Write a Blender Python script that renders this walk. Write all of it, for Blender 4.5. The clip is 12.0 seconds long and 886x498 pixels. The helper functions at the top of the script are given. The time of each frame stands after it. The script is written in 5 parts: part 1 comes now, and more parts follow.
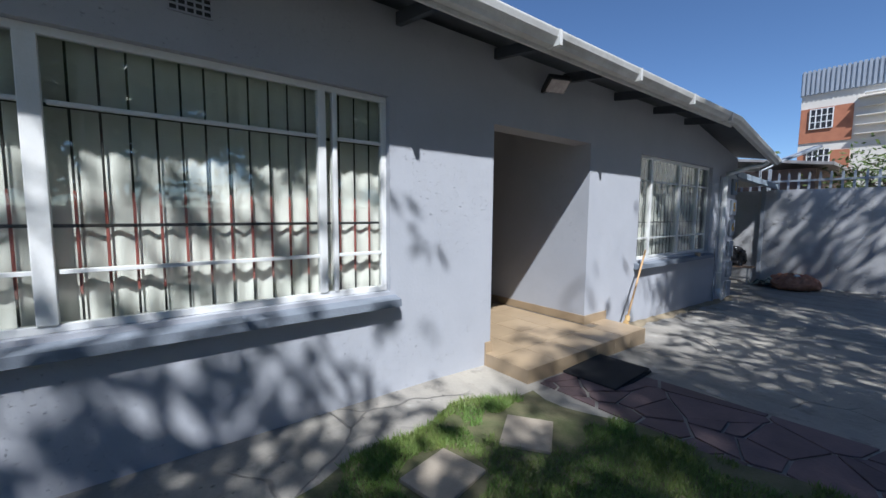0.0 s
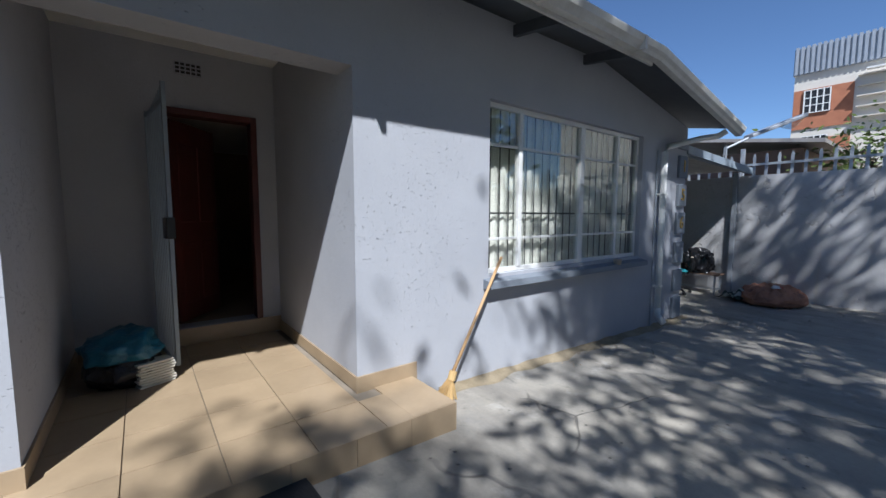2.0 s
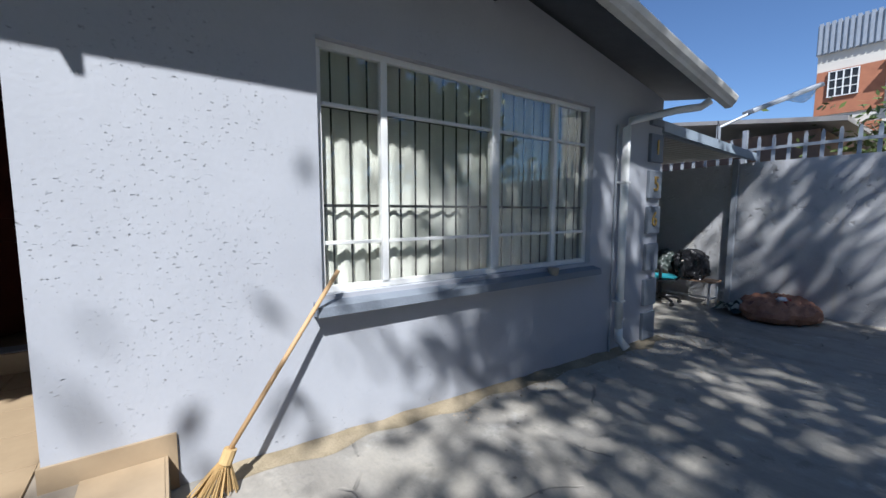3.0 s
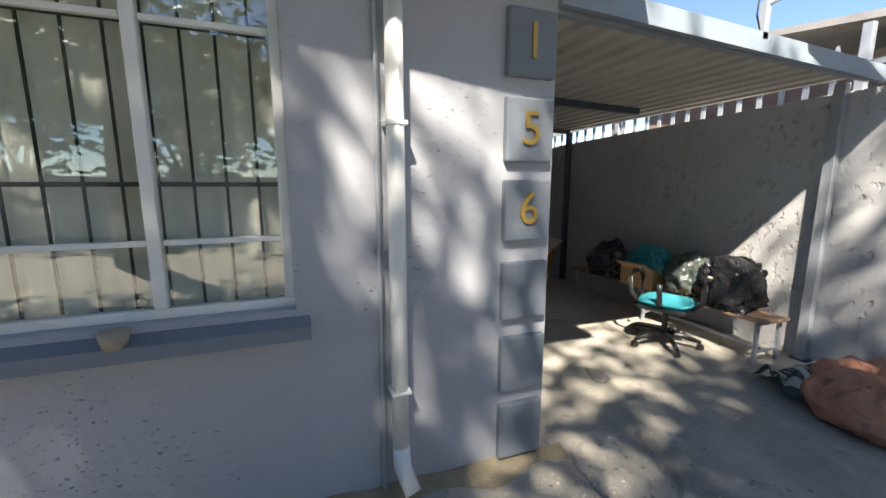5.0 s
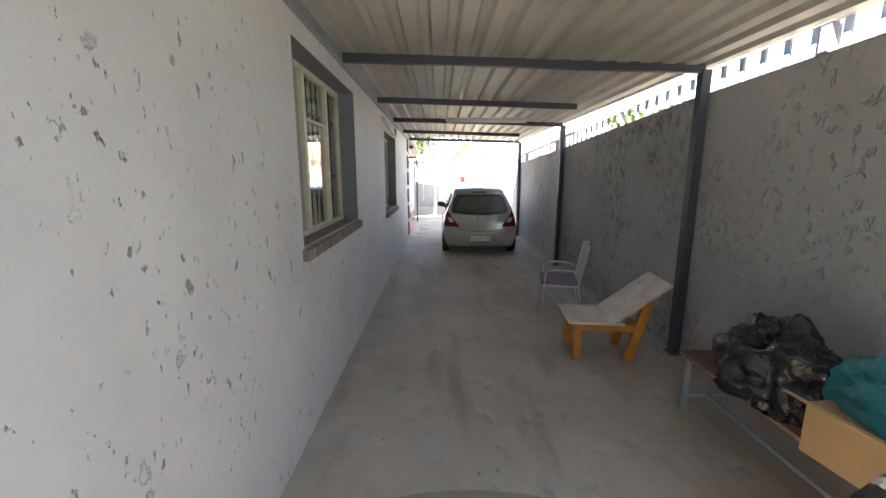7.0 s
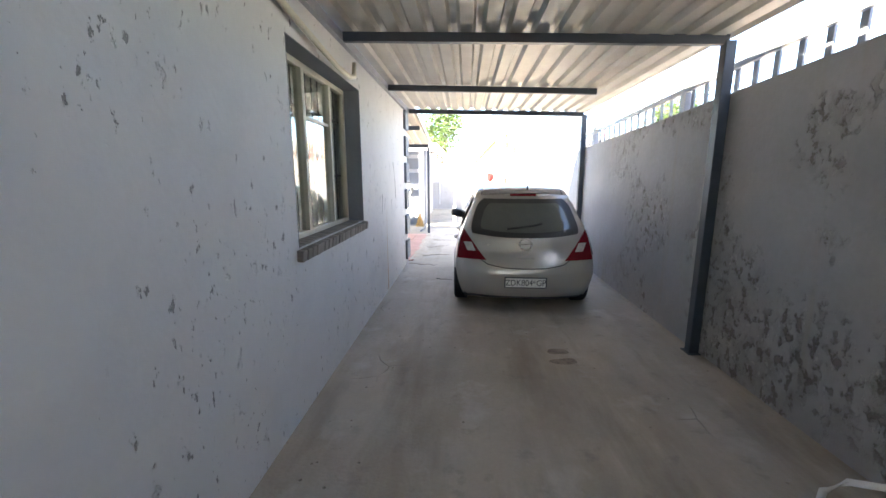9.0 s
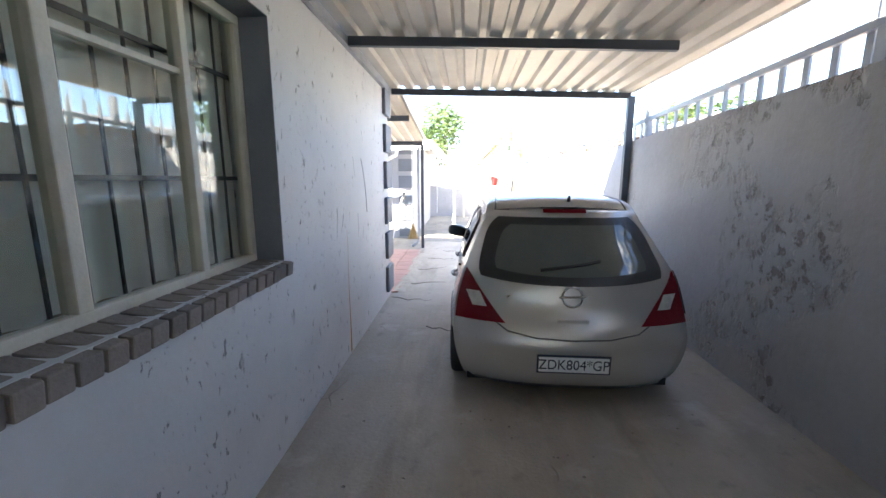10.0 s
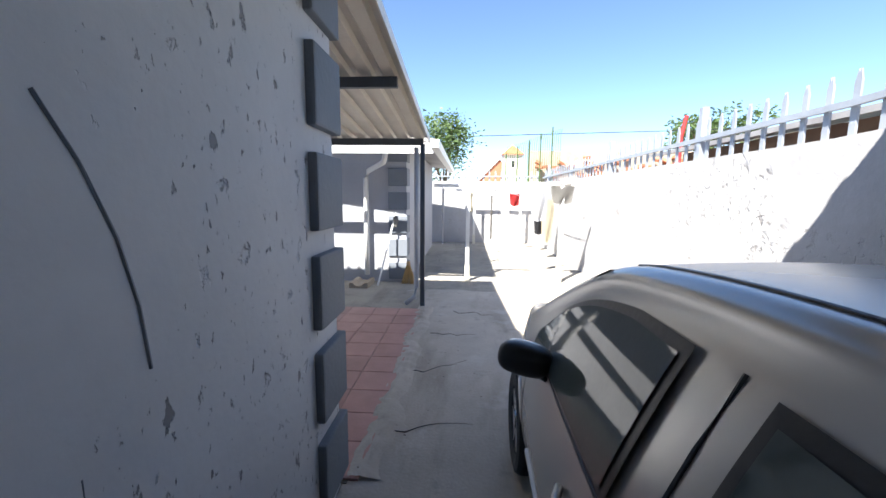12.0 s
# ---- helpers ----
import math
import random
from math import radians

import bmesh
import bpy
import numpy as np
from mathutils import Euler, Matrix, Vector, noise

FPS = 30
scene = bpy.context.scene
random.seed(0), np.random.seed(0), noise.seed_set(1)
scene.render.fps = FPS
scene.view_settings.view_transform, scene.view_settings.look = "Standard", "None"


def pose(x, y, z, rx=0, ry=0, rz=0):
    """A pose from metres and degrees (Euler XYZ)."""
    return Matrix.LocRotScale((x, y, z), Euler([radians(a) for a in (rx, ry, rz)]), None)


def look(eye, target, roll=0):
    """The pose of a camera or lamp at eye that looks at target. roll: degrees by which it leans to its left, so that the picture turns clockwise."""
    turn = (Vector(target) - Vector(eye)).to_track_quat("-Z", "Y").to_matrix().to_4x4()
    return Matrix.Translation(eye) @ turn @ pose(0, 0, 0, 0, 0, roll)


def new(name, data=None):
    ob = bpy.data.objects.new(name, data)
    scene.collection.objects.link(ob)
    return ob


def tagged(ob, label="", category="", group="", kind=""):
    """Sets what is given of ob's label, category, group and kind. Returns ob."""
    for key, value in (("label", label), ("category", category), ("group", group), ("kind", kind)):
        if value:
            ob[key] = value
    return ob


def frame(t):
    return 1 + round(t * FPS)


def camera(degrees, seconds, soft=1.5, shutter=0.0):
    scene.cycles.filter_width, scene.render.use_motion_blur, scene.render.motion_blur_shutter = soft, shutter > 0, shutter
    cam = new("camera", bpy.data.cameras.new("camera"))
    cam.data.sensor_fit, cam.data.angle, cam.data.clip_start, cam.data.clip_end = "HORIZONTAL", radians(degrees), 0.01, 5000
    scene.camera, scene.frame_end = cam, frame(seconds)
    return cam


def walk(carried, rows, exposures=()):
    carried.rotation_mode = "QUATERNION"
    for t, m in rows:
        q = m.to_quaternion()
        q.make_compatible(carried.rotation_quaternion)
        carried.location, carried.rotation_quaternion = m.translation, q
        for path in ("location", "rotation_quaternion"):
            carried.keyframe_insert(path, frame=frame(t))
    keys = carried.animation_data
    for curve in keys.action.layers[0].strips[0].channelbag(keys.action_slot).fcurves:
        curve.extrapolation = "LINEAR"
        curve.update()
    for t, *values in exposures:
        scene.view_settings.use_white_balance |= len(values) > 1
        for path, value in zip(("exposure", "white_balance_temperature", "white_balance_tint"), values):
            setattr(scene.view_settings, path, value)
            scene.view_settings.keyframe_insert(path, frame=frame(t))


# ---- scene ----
cam = camera(96.7, 12.0)
PATH = [
    (0.0, -10.156, -2.881, 1.788, 84.76, -0.48, -37.81),
    (0.5, -9.33, -2.819, 1.765, 84.78, -0.38, -37.75),
    (1.0, -8.491, -2.74, 1.727, 84.8, -0.24, -37.65),
    (1.5, -7.632, -2.674, 1.702, 84.86, -0.19, -37.6),
    (2.0, -6.769, -2.631, 1.655, 84.94, -0.17, -37.47),
    (2.5, -5.926, -2.547, 1.618, 84.96, -0.13, -37.19),
    (4.5, -2.212, -2.131, 1.687, 81.68, 0.14, -23.99),
    (5.0, -1.361, -1.895, 1.665, 80.72, -0.0, -20.6),
    (5.5, -0.561, -1.565, 1.663, 80.01, -0.02, -15.53),
    (6.0, 0.129, -1.116, 1.656, 79.83, -0.17, -9.58),
    (6.5, 0.54, -0.472, 1.678, 79.67, 0.25, -3.6),
    (7.0, 0.836, 0.307, 1.668, 79.39, 0.02, -0.56),
    (7.5, 0.963, 1.185, 1.651, 78.97, 0.11, 1.93),
    (9.5, 1.035, 5.1, 1.514, 79.65, 0.03, 3.37),
    (10.0, 1.008, 5.985, 1.527, 79.97, -0.08, 3.41),
    (10.5, 0.923, 6.821, 1.526, 80.82, -0.11, 3.59),
    (11.0, 0.832, 7.626, 1.549, 81.38, -0.4, 3.69),
    (11.5, 0.73, 8.437, 1.568, 81.88, -0.57, 3.53),
    (12.0, 0.657, 9.181, 1.566, 82.29, -0.57, 3.46),
]
EXPOSURE = [(0, 0.55, 5700, 10), (2.7, 0.70, 5750, 10), (4.5, 1.65, 6900, 10), (5.0, 1.95, 7150, 10), (5.5, 1.95, 7000, 10), (6.0, 2.3, 7200, 10), (6.5, 3.15, 7900, 10), (7.0, 3.85, 8000, 10), (7.7, 4.25, 7900, 10), (9.5, 4.3, 7500, 10), (10.0, 4.0, 7250, 10), (10.5, 3.7, 7000, 10), (11.0, 3.25, 6850, 10), (11.5, 2.6, 6700, 10), (12.0, 2.0, 6550, 10)]
walk(cam, [(t, pose(*p)) for t, *p in PATH], EXPOSURE)

# ---- sky and sun ----
SUN_WAY = Vector((0.62, 1.0, -1.45))
world = bpy.data.worlds.new("sky")
scene.world = world
world.use_nodes = True
wn = world.node_tree
sky = wn.nodes.new("ShaderNodeTexSky")
sky.sky_type, sky.sun_disc = "NISHITA", False
sky.sun_elevation, sky.sun_rotation = radians(51), radians(212)
sky.air_density, sky.dust_density, sky.ozone_density, sky.altitude = 1.0, 0.0, 4.5, 1700
wn.links.new(sky.outputs[0], wn.nodes["Background"].inputs[0])
wn.nodes["Background"].inputs[1].default_value = 0.08
sun = new("sun", bpy.data.lights.new("sun", "SUN"))
sun.data.energy, sun.data.angle, sun.data.color = 5.0, radians(0.8), (1.0, 0.96, 0.90)
sun.matrix_world = look((0, 0, 20), Vector((0, 0, 20)) + SUN_WAY)


# ---- materials ----
def mat(name, color, rough=0.8, dark=None, scale=3.0, mix=0.5, fine=60.0, bump=0.2, metal=0.0, depth=0.01, spec=0.5, vary=0.0):
    """Base colour blended with a darker tone by large and fine noise in metres, with fine relief. vary: change from piece to piece."""
    m = bpy.data.materials.new(name)
    m.use_nodes = True
    n, l = m.node_tree.nodes, m.node_tree.links
    b = n["Principled BSDF"]
    b.inputs["Roughness"].default_value, b.inputs["Metallic"].default_value = rough, metal
    b.inputs["Specular IOR Level"].default_value = spec
    geo = n.new("ShaderNodeNewGeometry")
    dark = dark or tuple(c * 0.7 for c in color)
    big, small = n.new("ShaderNodeTexNoise"), n.new("ShaderNodeTexNoise")
    big.inputs["Scale"].default_value, big.inputs["Detail"].default_value, big.inputs["Roughness"].default_value = scale, 6, 0.65
    small.inputs["Scale"].default_value, small.inputs["Detail"].default_value = fine, 3
    for t in (big, small):
        l.new(geo.outputs["Position"], t.inputs["Vector"])
    ramp = n.new("ShaderNodeMapRange")
    ramp.inputs[1].default_value, ramp.inputs[2].default_value = 0.35, 0.65
    l.new(big.outputs[0], ramp.inputs[0])
    amount = n.new("ShaderNodeMath")
    amount.operation = "MULTIPLY"
    amount.inputs[1].default_value = mix
    l.new(ramp.outputs[0], amount.inputs[0])
    add = n.new("ShaderNodeMath")
    add.operation, add.use_clamp = "MULTIPLY_ADD", True
    add.inputs[1].default_value = mix * 0.5
    l.new(small.outputs[0], add.inputs[0])
    l.new(amount.outputs[0], add.inputs[2])
    c = n.new("ShaderNodeMix")
    c.data_type = "RGBA"
    c.inputs[6].default_value, c.inputs[7].default_value = (*color, 1), (*dark, 1)
    l.new(add.outputs[0], c.inputs[0])
    out = c.outputs[2]
    if vary:
        info, hsv, rng = n.new("ShaderNodeObjectInfo"), n.new("ShaderNodeHueSaturation"), n.new("ShaderNodeMapRange")
        rng.inputs[3].default_value, rng.inputs[4].default_value = 1 - vary, 1 + vary
        l.new(info.outputs["Random"], rng.inputs[0])
        l.new(rng.outputs[0], hsv.inputs["Value"])
        l.new(out, hsv.inputs["Color"])
        out = hsv.outputs[0]
    l.new(out, b.inputs["Base Color"])
    bp = n.new("ShaderNodeBump")
    bp.inputs["Strength"].default_value, bp.inputs["Distance"].default_value = bump, depth
    l.new(small.outputs[0], bp.inputs["Height"])
    l.new(bp.outputs[0], b.inputs["Normal"])
    return m


def mask(m, kind, scale, low, high, color, amount=1.0, relief=0.0, stretch=(1, 1, 1), gate=0.0, span=None):
    """Lays marks over a material: where a texture is between low and high. gate: only inside patches of a large noise above that level. span: (y0, y1) of the stretch of wall that is worn."""
    n, l = m.node_tree.nodes, m.node_tree.links
    b = n["Principled BSDF"]
    geo, mp = n.new("ShaderNodeNewGeometry"), n.new("ShaderNodeMapping")
    mp.inputs["Scale"].default_value = stretch
    l.new(geo.outputs["Position"], mp.inputs["Vector"])
    if kind == "crack":
        warp, addv = n.new("ShaderNodeTexNoise"), n.new("ShaderNodeMixRGB")
        warp.inputs["Scale"].default_value = scale * 2.5
        addv.blend_type, addv.inputs[0].default_value = "ADD", 0.25 / scale
        l.new(mp.outputs[0], warp.inputs["Vector"])
        l.new(mp.outputs[0], addv.inputs[1])
        l.new(warp.outputs["Color"], addv.inputs[2])
        t = n.new("ShaderNodeTexVoronoi")
        t.feature = "DISTANCE_TO_EDGE"
        l.new(addv.outputs[0], t.inputs["Vector"])
    elif kind == "spots":
        t = n.new("ShaderNodeTexVoronoi")
        l.new(mp.outputs[0], t.inputs["Vector"])
    else:
        t = n.new("ShaderNodeTexNoise")
        t.inputs["Detail"].default_value, t.inputs["Roughness"].default_value = 5, 0.6
        l.new(mp.outputs[0], t.inputs["Vector"])
    t.inputs["Scale"].default_value = scale
    r = n.new("ShaderNodeMapRange")
    r.inputs[1].default_value, r.inputs[2].default_value = low, high
    l.new(t.outputs["Fac"] if kind == "noise" else t.outputs["Distance"], r.inputs[0])
    fac = r.outputs[0]
    if gate:
        g, gr, mul = n.new("ShaderNodeTexNoise"), n.new("ShaderNodeMapRange"), n.new("ShaderNodeMath")
        g.inputs["Scale"].default_value, g.inputs["Detail"].default_value = 1.1, 4
        l.new(geo.outputs["Position"], g.inputs["Vector"])
        gr.inputs[1].default_value, gr.inputs[2].default_value = gate, gate + 0.05
        l.new(g.outputs["Fac"], gr.inputs[0])
        mul.operation = "MULTIPLY"
        l.new(fac, mul.inputs[0])
        l.new(gr.outputs[0], mul.inputs[1])
        fac = mul.outputs[0]
    for edge in span or ():
        sep, sr, mul = n.new("ShaderNodeSeparateXYZ"), n.new("ShaderNodeMapRange"), n.new("ShaderNodeMath")
        l.new(geo.outputs["Position"], sep.inputs[0])
        ends = (edge - 0.5, edge + 0.7) if edge == span[0] else (edge + 0.7, edge - 0.5)
        sr.inputs[1].default_value, sr.inputs[2].default_value = ends
        l.new(sep.outputs["Y"], sr.inputs[0])
        mul.operation = "MULTIPLY"
        l.new(fac, mul.inputs[0])
        l.new(sr.outputs[0], mul.inputs[1])
        fac = mul.outputs[0]
    am = n.new("ShaderNodeMath")
    am.operation, am.inputs[1].default_value = "MULTIPLY", amount
    l.new(fac, am.inputs[0])
    old = b.inputs["Base Color"].links[0].from_socket
    c = n.new("ShaderNodeMix")
    c.data_type = "RGBA"
    c.inputs[7].default_value = (*color, 1)
    l.new(am.outputs[0], c.inputs[0])
    l.new(old, c.inputs[6])
    l.new(c.outputs[2], b.inputs["Base Color"])
    if relief:
        bp = n.new("ShaderNodeBump")
        bp.inputs["Strength"].default_value, bp.inputs["Distance"].default_value = 1.0, relief
        bp.invert = True
        l.new(fac, bp.inputs["Height"])
        l.new(b.inputs["Normal"].links[0].from_socket, bp.inputs["Normal"])
        l.new(bp.outputs[0], b.inputs["Normal"])
    return m


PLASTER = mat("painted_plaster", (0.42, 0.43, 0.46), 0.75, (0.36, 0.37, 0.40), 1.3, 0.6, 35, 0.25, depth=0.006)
mask(PLASTER, "noise", 26, 0.63, 0.70, (0.30, 0.31, 0.34), 0.55, 0.010, (1, 1, 2.4), gate=0.50)
mask(PLASTER, "noise", 38, 0.67, 0.70, (0.24, 0.24, 0.26), 0.6, 0.012, (1, 1, 2.0), gate=0.42)
# Chipped side plaster; base raised above the front's, carport fill light in the colour.
SIDE = mat("weathered_plaster_lightened", (0.70, 0.705, 0.72), 0.7, (0.60, 0.61, 0.63), 0.9, 0.6, 30, 0.2, depth=0.006)
mask(SIDE, "noise", 15, 0.64, 0.66, (0.20, 0.20, 0.21), 0.85, 0.012, (1, 1.2, 0.6), gate=0.40)
mask(SIDE, "noise", 11, 0.64, 0.68, (0.66, 0.67, 0.69), 0.6, 0.012, (1, 1.0, 0.7), gate=0.45)
mask(SIDE, "noise", 34, 0.655, 0.685, (0.24, 0.24, 0.25), 0.7, 0.006, (1, 1.2, 0.6), gate=0.45)
mask(SIDE, "noise", 1.3, 0.50, 0.75, (0.52, 0.53, 0.56), 0.6)
mask(SIDE, "noise", 9, 0.66, 0.70, (0.16, 0.16, 0.16), 0.7, 0.006, (1, 1, 0.4), gate=0.56)
BOUNDARY = mat("boundary_plaster", (0.50, 0.50, 0.51), 0.8, (0.38, 0.375, 0.375), 0.8, 0.8, 25, 0.35, depth=0.01)
mask(BOUNDARY, "noise", 16, 0.57, 0.66, (0.34, 0.33, 0.31), 0.3, 0.008, (1, 1, 0.7), gate=0.52)
mask(BOUNDARY, "noise", 5, 0.60, 0.70, (0.27, 0.24, 0.20), 0.35, 0.01, gate=0.48)
mask(BOUNDARY, "noise", 2.5, 0.58, 0.72, (0.40, 0.33, 0.20), 0.3, 0, (2, 2, 0.15))
mask(BOUNDARY, "noise", 7, 0.50, 0.60, (0.33, 0.315, 0.30), 0.6, 0.012, (1, 1, 0.7), gate=0.47, span=(3.6, 9.6))
mask(BOUNDARY, "noise", 13, 0.55, 0.60, (0.19, 0.165, 0.145), 0.75, 0.025, (1, 1, 0.8), gate=0.47, span=(3.8, 9.2))
mask(BOUNDARY, "noise", 21, 0.60, 0.64, (0.58, 0.57, 0.56), 0.6, 0.006, (1, 1, 0.8), gate=0.48, span=(3.8, 9.2))
QUOIN = mat("quoin_paint", (0.20, 0.225, 0.26), 0.7, (0.15, 0.17, 0.2), 2, 0.5, 40, 0.3)
CONCRETE = mat("concrete", (0.42, 0.38, 0.31), 0.85, (0.25, 0.235, 0.21), 0.7, 0.85, 40, 0.4, depth=0.012)
mask(CONCRETE, "noise", 1.9, 0.56, 0.72, (0.18, 0.165, 0.145), 0.55)
mask(CONCRETE, "noise", 0.9, 0.50, 0.68, (0.17, 0.155, 0.135), 0.6, 0, (2.4, 0.6, 1))
mask(CONCRETE, "noise", 5.5, 0.60, 0.68, (0.14, 0.13, 0.11), 0.45)
mask(CONCRETE, "noise", 3.0, 0.60, 0.72, (0.50, 0.48, 0.44), 0.5)
mask(CONCRETE, "crack", 0.6, 0.007, 0.002, (0.12, 0.11, 0.10), 0.5, 0.01, gate=0.52)
mask(CONCRETE, "spots", 9, 0.12, 0.06, (0.10, 0.09, 0.08), 0.6, 0.01, gate=0.5)
CEMENT = mat("screeded_cement", (0.56, 0.50, 0.42), 0.7, (0.40, 0.35, 0.285), 0.8, 0.8, 45, 0.35, depth=0.01)
mask(CEMENT, "noise", 0.9, 0.52, 0.70, (0.25, 0.205, 0.155), 0.75, 0, (2.6, 0.5, 1))
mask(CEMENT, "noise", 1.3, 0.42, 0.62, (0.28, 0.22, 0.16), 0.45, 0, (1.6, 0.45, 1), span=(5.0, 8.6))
mask(CEMENT, "noise", 4.5, 0.60, 0.70, (0.24, 0.215, 0.185), 0.5)
mask(CEMENT, "noise", 2.2, 0.58, 0.72, (0.60, 0.57, 0.52), 0.6)
mask(CEMENT, "crack", 0.7, 0.005, 0.001, (0.13, 0.12, 0.11), 0.4, 0.008, gate=0.60)
mask(CEMENT, "spots", 9, 0.10, 0.05, (0.14, 0.13, 0.11), 0.6, 0.01, gate=0.5)
WHITE = mat("white_enamel", (0.78, 0.78, 0.76), 0.35, (0.62, 0.61, 0.57), 4, 0.4, 80, 0.08)
CREAM = mat("cream_frame", (0.72, 0.69, 0.60), 0.45, (0.5, 0.46, 0.36), 5, 0.5, 80, 0.1)
STEEL = mat("dark_painted_steel", (0.06, 0.075, 0.095), 0.45, (0.04, 0.05, 0.06), 6, 0.5, 90, 0.05)
GALV = mat("grey_steel", (0.40, 0.43, 0.47), 0.45, (0.28, 0.30, 0.33), 5, 0.5, 60, 0.08, metal=0.3)
SHEET = mat("roof_sheet_underside", (0.66, 0.62, 0.55), 0.5, (0.50, 0.46, 0.40), 1.2, 0.7, 50, 0.05, metal=0.15)
SHEETTOP = mat("roof_sheet", (0.42, 0.40, 0.38), 0.5, (0.24, 0.22, 0.21), 1.2, 0.7, 50, 0.05, metal=0.2)
GUTTER = mat("gutter_enamel", (0.70, 0.70, 0.68), 0.4, (0.42, 0.41, 0.38), 2.5, 0.6, 70, 0.08)
TIMBER = mat("dark_timber", (0.07, 0.08, 0.095), 0.7, (0.045, 0.05, 0.06), 6, 0.5, 60, 0.2)
TILE = mat("cream_tile", (0.38, 0.285, 0.18), 0.4, (0.29, 0.215, 0.135), 2.2, 0.6, 30, 0.05, vary=0.06)
GROUT = mat("tile_grout", (0.26, 0.22, 0.17), 0.9)
PINK = mat("pink_tile", (0.50, 0.27, 0.23), 0.55, (0.38, 0.20, 0.17), 3, 0.7, 40, 0.15, vary=0.1)
STONE = mat("crazy_paving_stone", (0.20, 0.13, 0.125), 0.8, (0.12, 0.085, 0.085), 3, 0.7, 40, 0.4, vary=0.18)
SLAB = mat("worn_slab", (0.42, 0.36, 0.28), 0.85, (0.3, 0.25, 0.19), 4, 0.7, 50, 0.4)
SOIL = mat("bare_soil", (0.19, 0.16, 0.09), 0.95, (0.08, 0.10, 0.035), 3, 0.7, 50, 0.6)
SOILPALE = mat("pale_soil", (0.33, 0.27, 0.18), 0.95, (0.20, 0.16, 0.10), 5, 0.8, 60, 0.7)
GRASS = mat("grass_blade", (0.10, 0.21, 0.035), 0.6, (0.19, 0.23, 0.06), 2.5, 0.8, 40, 0.0)
BRICK = mat("sill_brick", (0.27, 0.235, 0.215), 0.85, (0.19, 0.165, 0.15), 8, 0.6, 70, 0.4, vary=0.18)
BLACKBAR = mat("burglar_bar", (0.03, 0.028, 0.028), 0.5)
REDBAR = mat("red_bar", (0.38, 0.10, 0.08), 0.6)
CURTAIN = mat("curtain", (0.88, 0.86, 0.81), 0.9, (0.70, 0.68, 0.62), 3, 0.5, 150, 0.1)
DARKROOM = mat("room_paint", (0.30, 0.24, 0.16), 0.9)
DOORWOOD = mat("red_brown_door", (0.10, 0.025, 0.02), 0.4, (0.06, 0.018, 0.014), 5, 0.6, 60, 0.15)
GATEMAT = mat("gate_steel", (0.27, 0.32, 0.37), 0.5, (0.2, 0.24, 0.28), 5, 0.5, 60, 0.1)
OIL = mat("oil_stain", (0.15, 0.12, 0.095), 0.7, (0.33, 0.28, 0.23), 14, 0.8)
RUST = mat("rust_stain", (0.50, 0.25, 0.07), 0.9, (0.35, 0.18, 0.07), 9, 0.6)
GOLD = mat("brass_numeral", (0.55, 0.36, 0.09), 0.4, (0.4, 0.26, 0.07), 9, 0.5, metal=0.6)
BLACKPL = mat("black_plastic", (0.018, 0.018, 0.02), 0.35, (0.03, 0.03, 0.03), 6, 0.5, 40, 0.1)
BAGBLACK = mat("black_refuse_bag", (0.012, 0.012, 0.014), 0.25, (0.02, 0.02, 0.022), 8, 0.5, 14, 0.9, depth=0.03)
BAGBLUE = mat("blue_refuse_bag", (0.02, 0.14, 0.22), 0.35, (0.015, 0.09, 0.15), 8, 0.5, 14, 0.9, depth=0.03)
BAGTEAL = mat("teal_bag", (0.02, 0.27, 0.30), 0.4, (0.015, 0.18, 0.21), 7, 0.5, 14, 0.8, depth=0.03)
BAGCLEAR = mat("cloudy_plastic", (0.075, 0.09, 0.083), 0.3, (0.035, 0.045, 0.04), 8, 0.6, 14, 0.9, depth=0.03)
CARD = mat("cardboard", (0.42, 0.27, 0.14), 0.85, (0.33, 0.21, 0.11), 6, 0.5, 60, 0.2)
TEALSEAT = mat("turquoise_cloth", (0.05, 0.42, 0.50), 0.85, (0.04, 0.34, 0.41), 8, 0.5, 200, 0.3)
ORANGEWOOD = mat("varnished_pine", (0.56, 0.23, 0.035), 0.4, (0.42, 0.15, 0.02), 7, 0.6, 50, 0.1)
PALEWOOD = mat("weathered_board", (0.74, 0.66, 0.58), 0.55, (0.50, 0.38, 0.28), 6, 0.6, 60, 0.2)
SLATWOOD = mat("bench_slat", (0.24, 0.15, 0.10), 0.7, (0.17, 0.11, 0.07), 8, 0.6, 60, 0.3, vary=0.15)
MAUVE = mat("mauve_cushion", (0.28, 0.22, 0.32), 0.9, (0.2, 0.15, 0.24), 10, 0.5, 150, 0.2)
BEAN = mat("rust_fabric", (0.44, 0.21, 0.12), 0.8, (0.25, 0.11, 0.07), 4, 0.7, 60, 0.3)
mask(BEAN, "noise", 12, 0.60, 0.66, (0.10, 0.05, 0.05), 0.7, gate=0.48)
STRIPE = mat("striped_blanket", (0.62, 0.66, 0.62), 0.9, (0.5, 0.55, 0.52), 6, 0.4, 150, 0.3)
STRIPEDARK = mat("striped_blanket_dark", (0.10, 0.15, 0.15), 0.9, (0.07, 0.1, 0.1), 6, 0.4, 150, 0.3)
MAT = mat("black_mat", (0.015, 0.016, 0.018), 0.9, (0.03, 0.03, 0.03), 5, 0.6, 120, 0.6)
STRAW = mat("broom_straw", (0.55, 0.38, 0.17), 0.85, (0.42, 0.28, 0.12), 20, 0.5)
STICK = mat("broom_stick", (0.50, 0.32, 0.16), 0.6, (0.4, 0.25, 0.12), 9, 0.5)
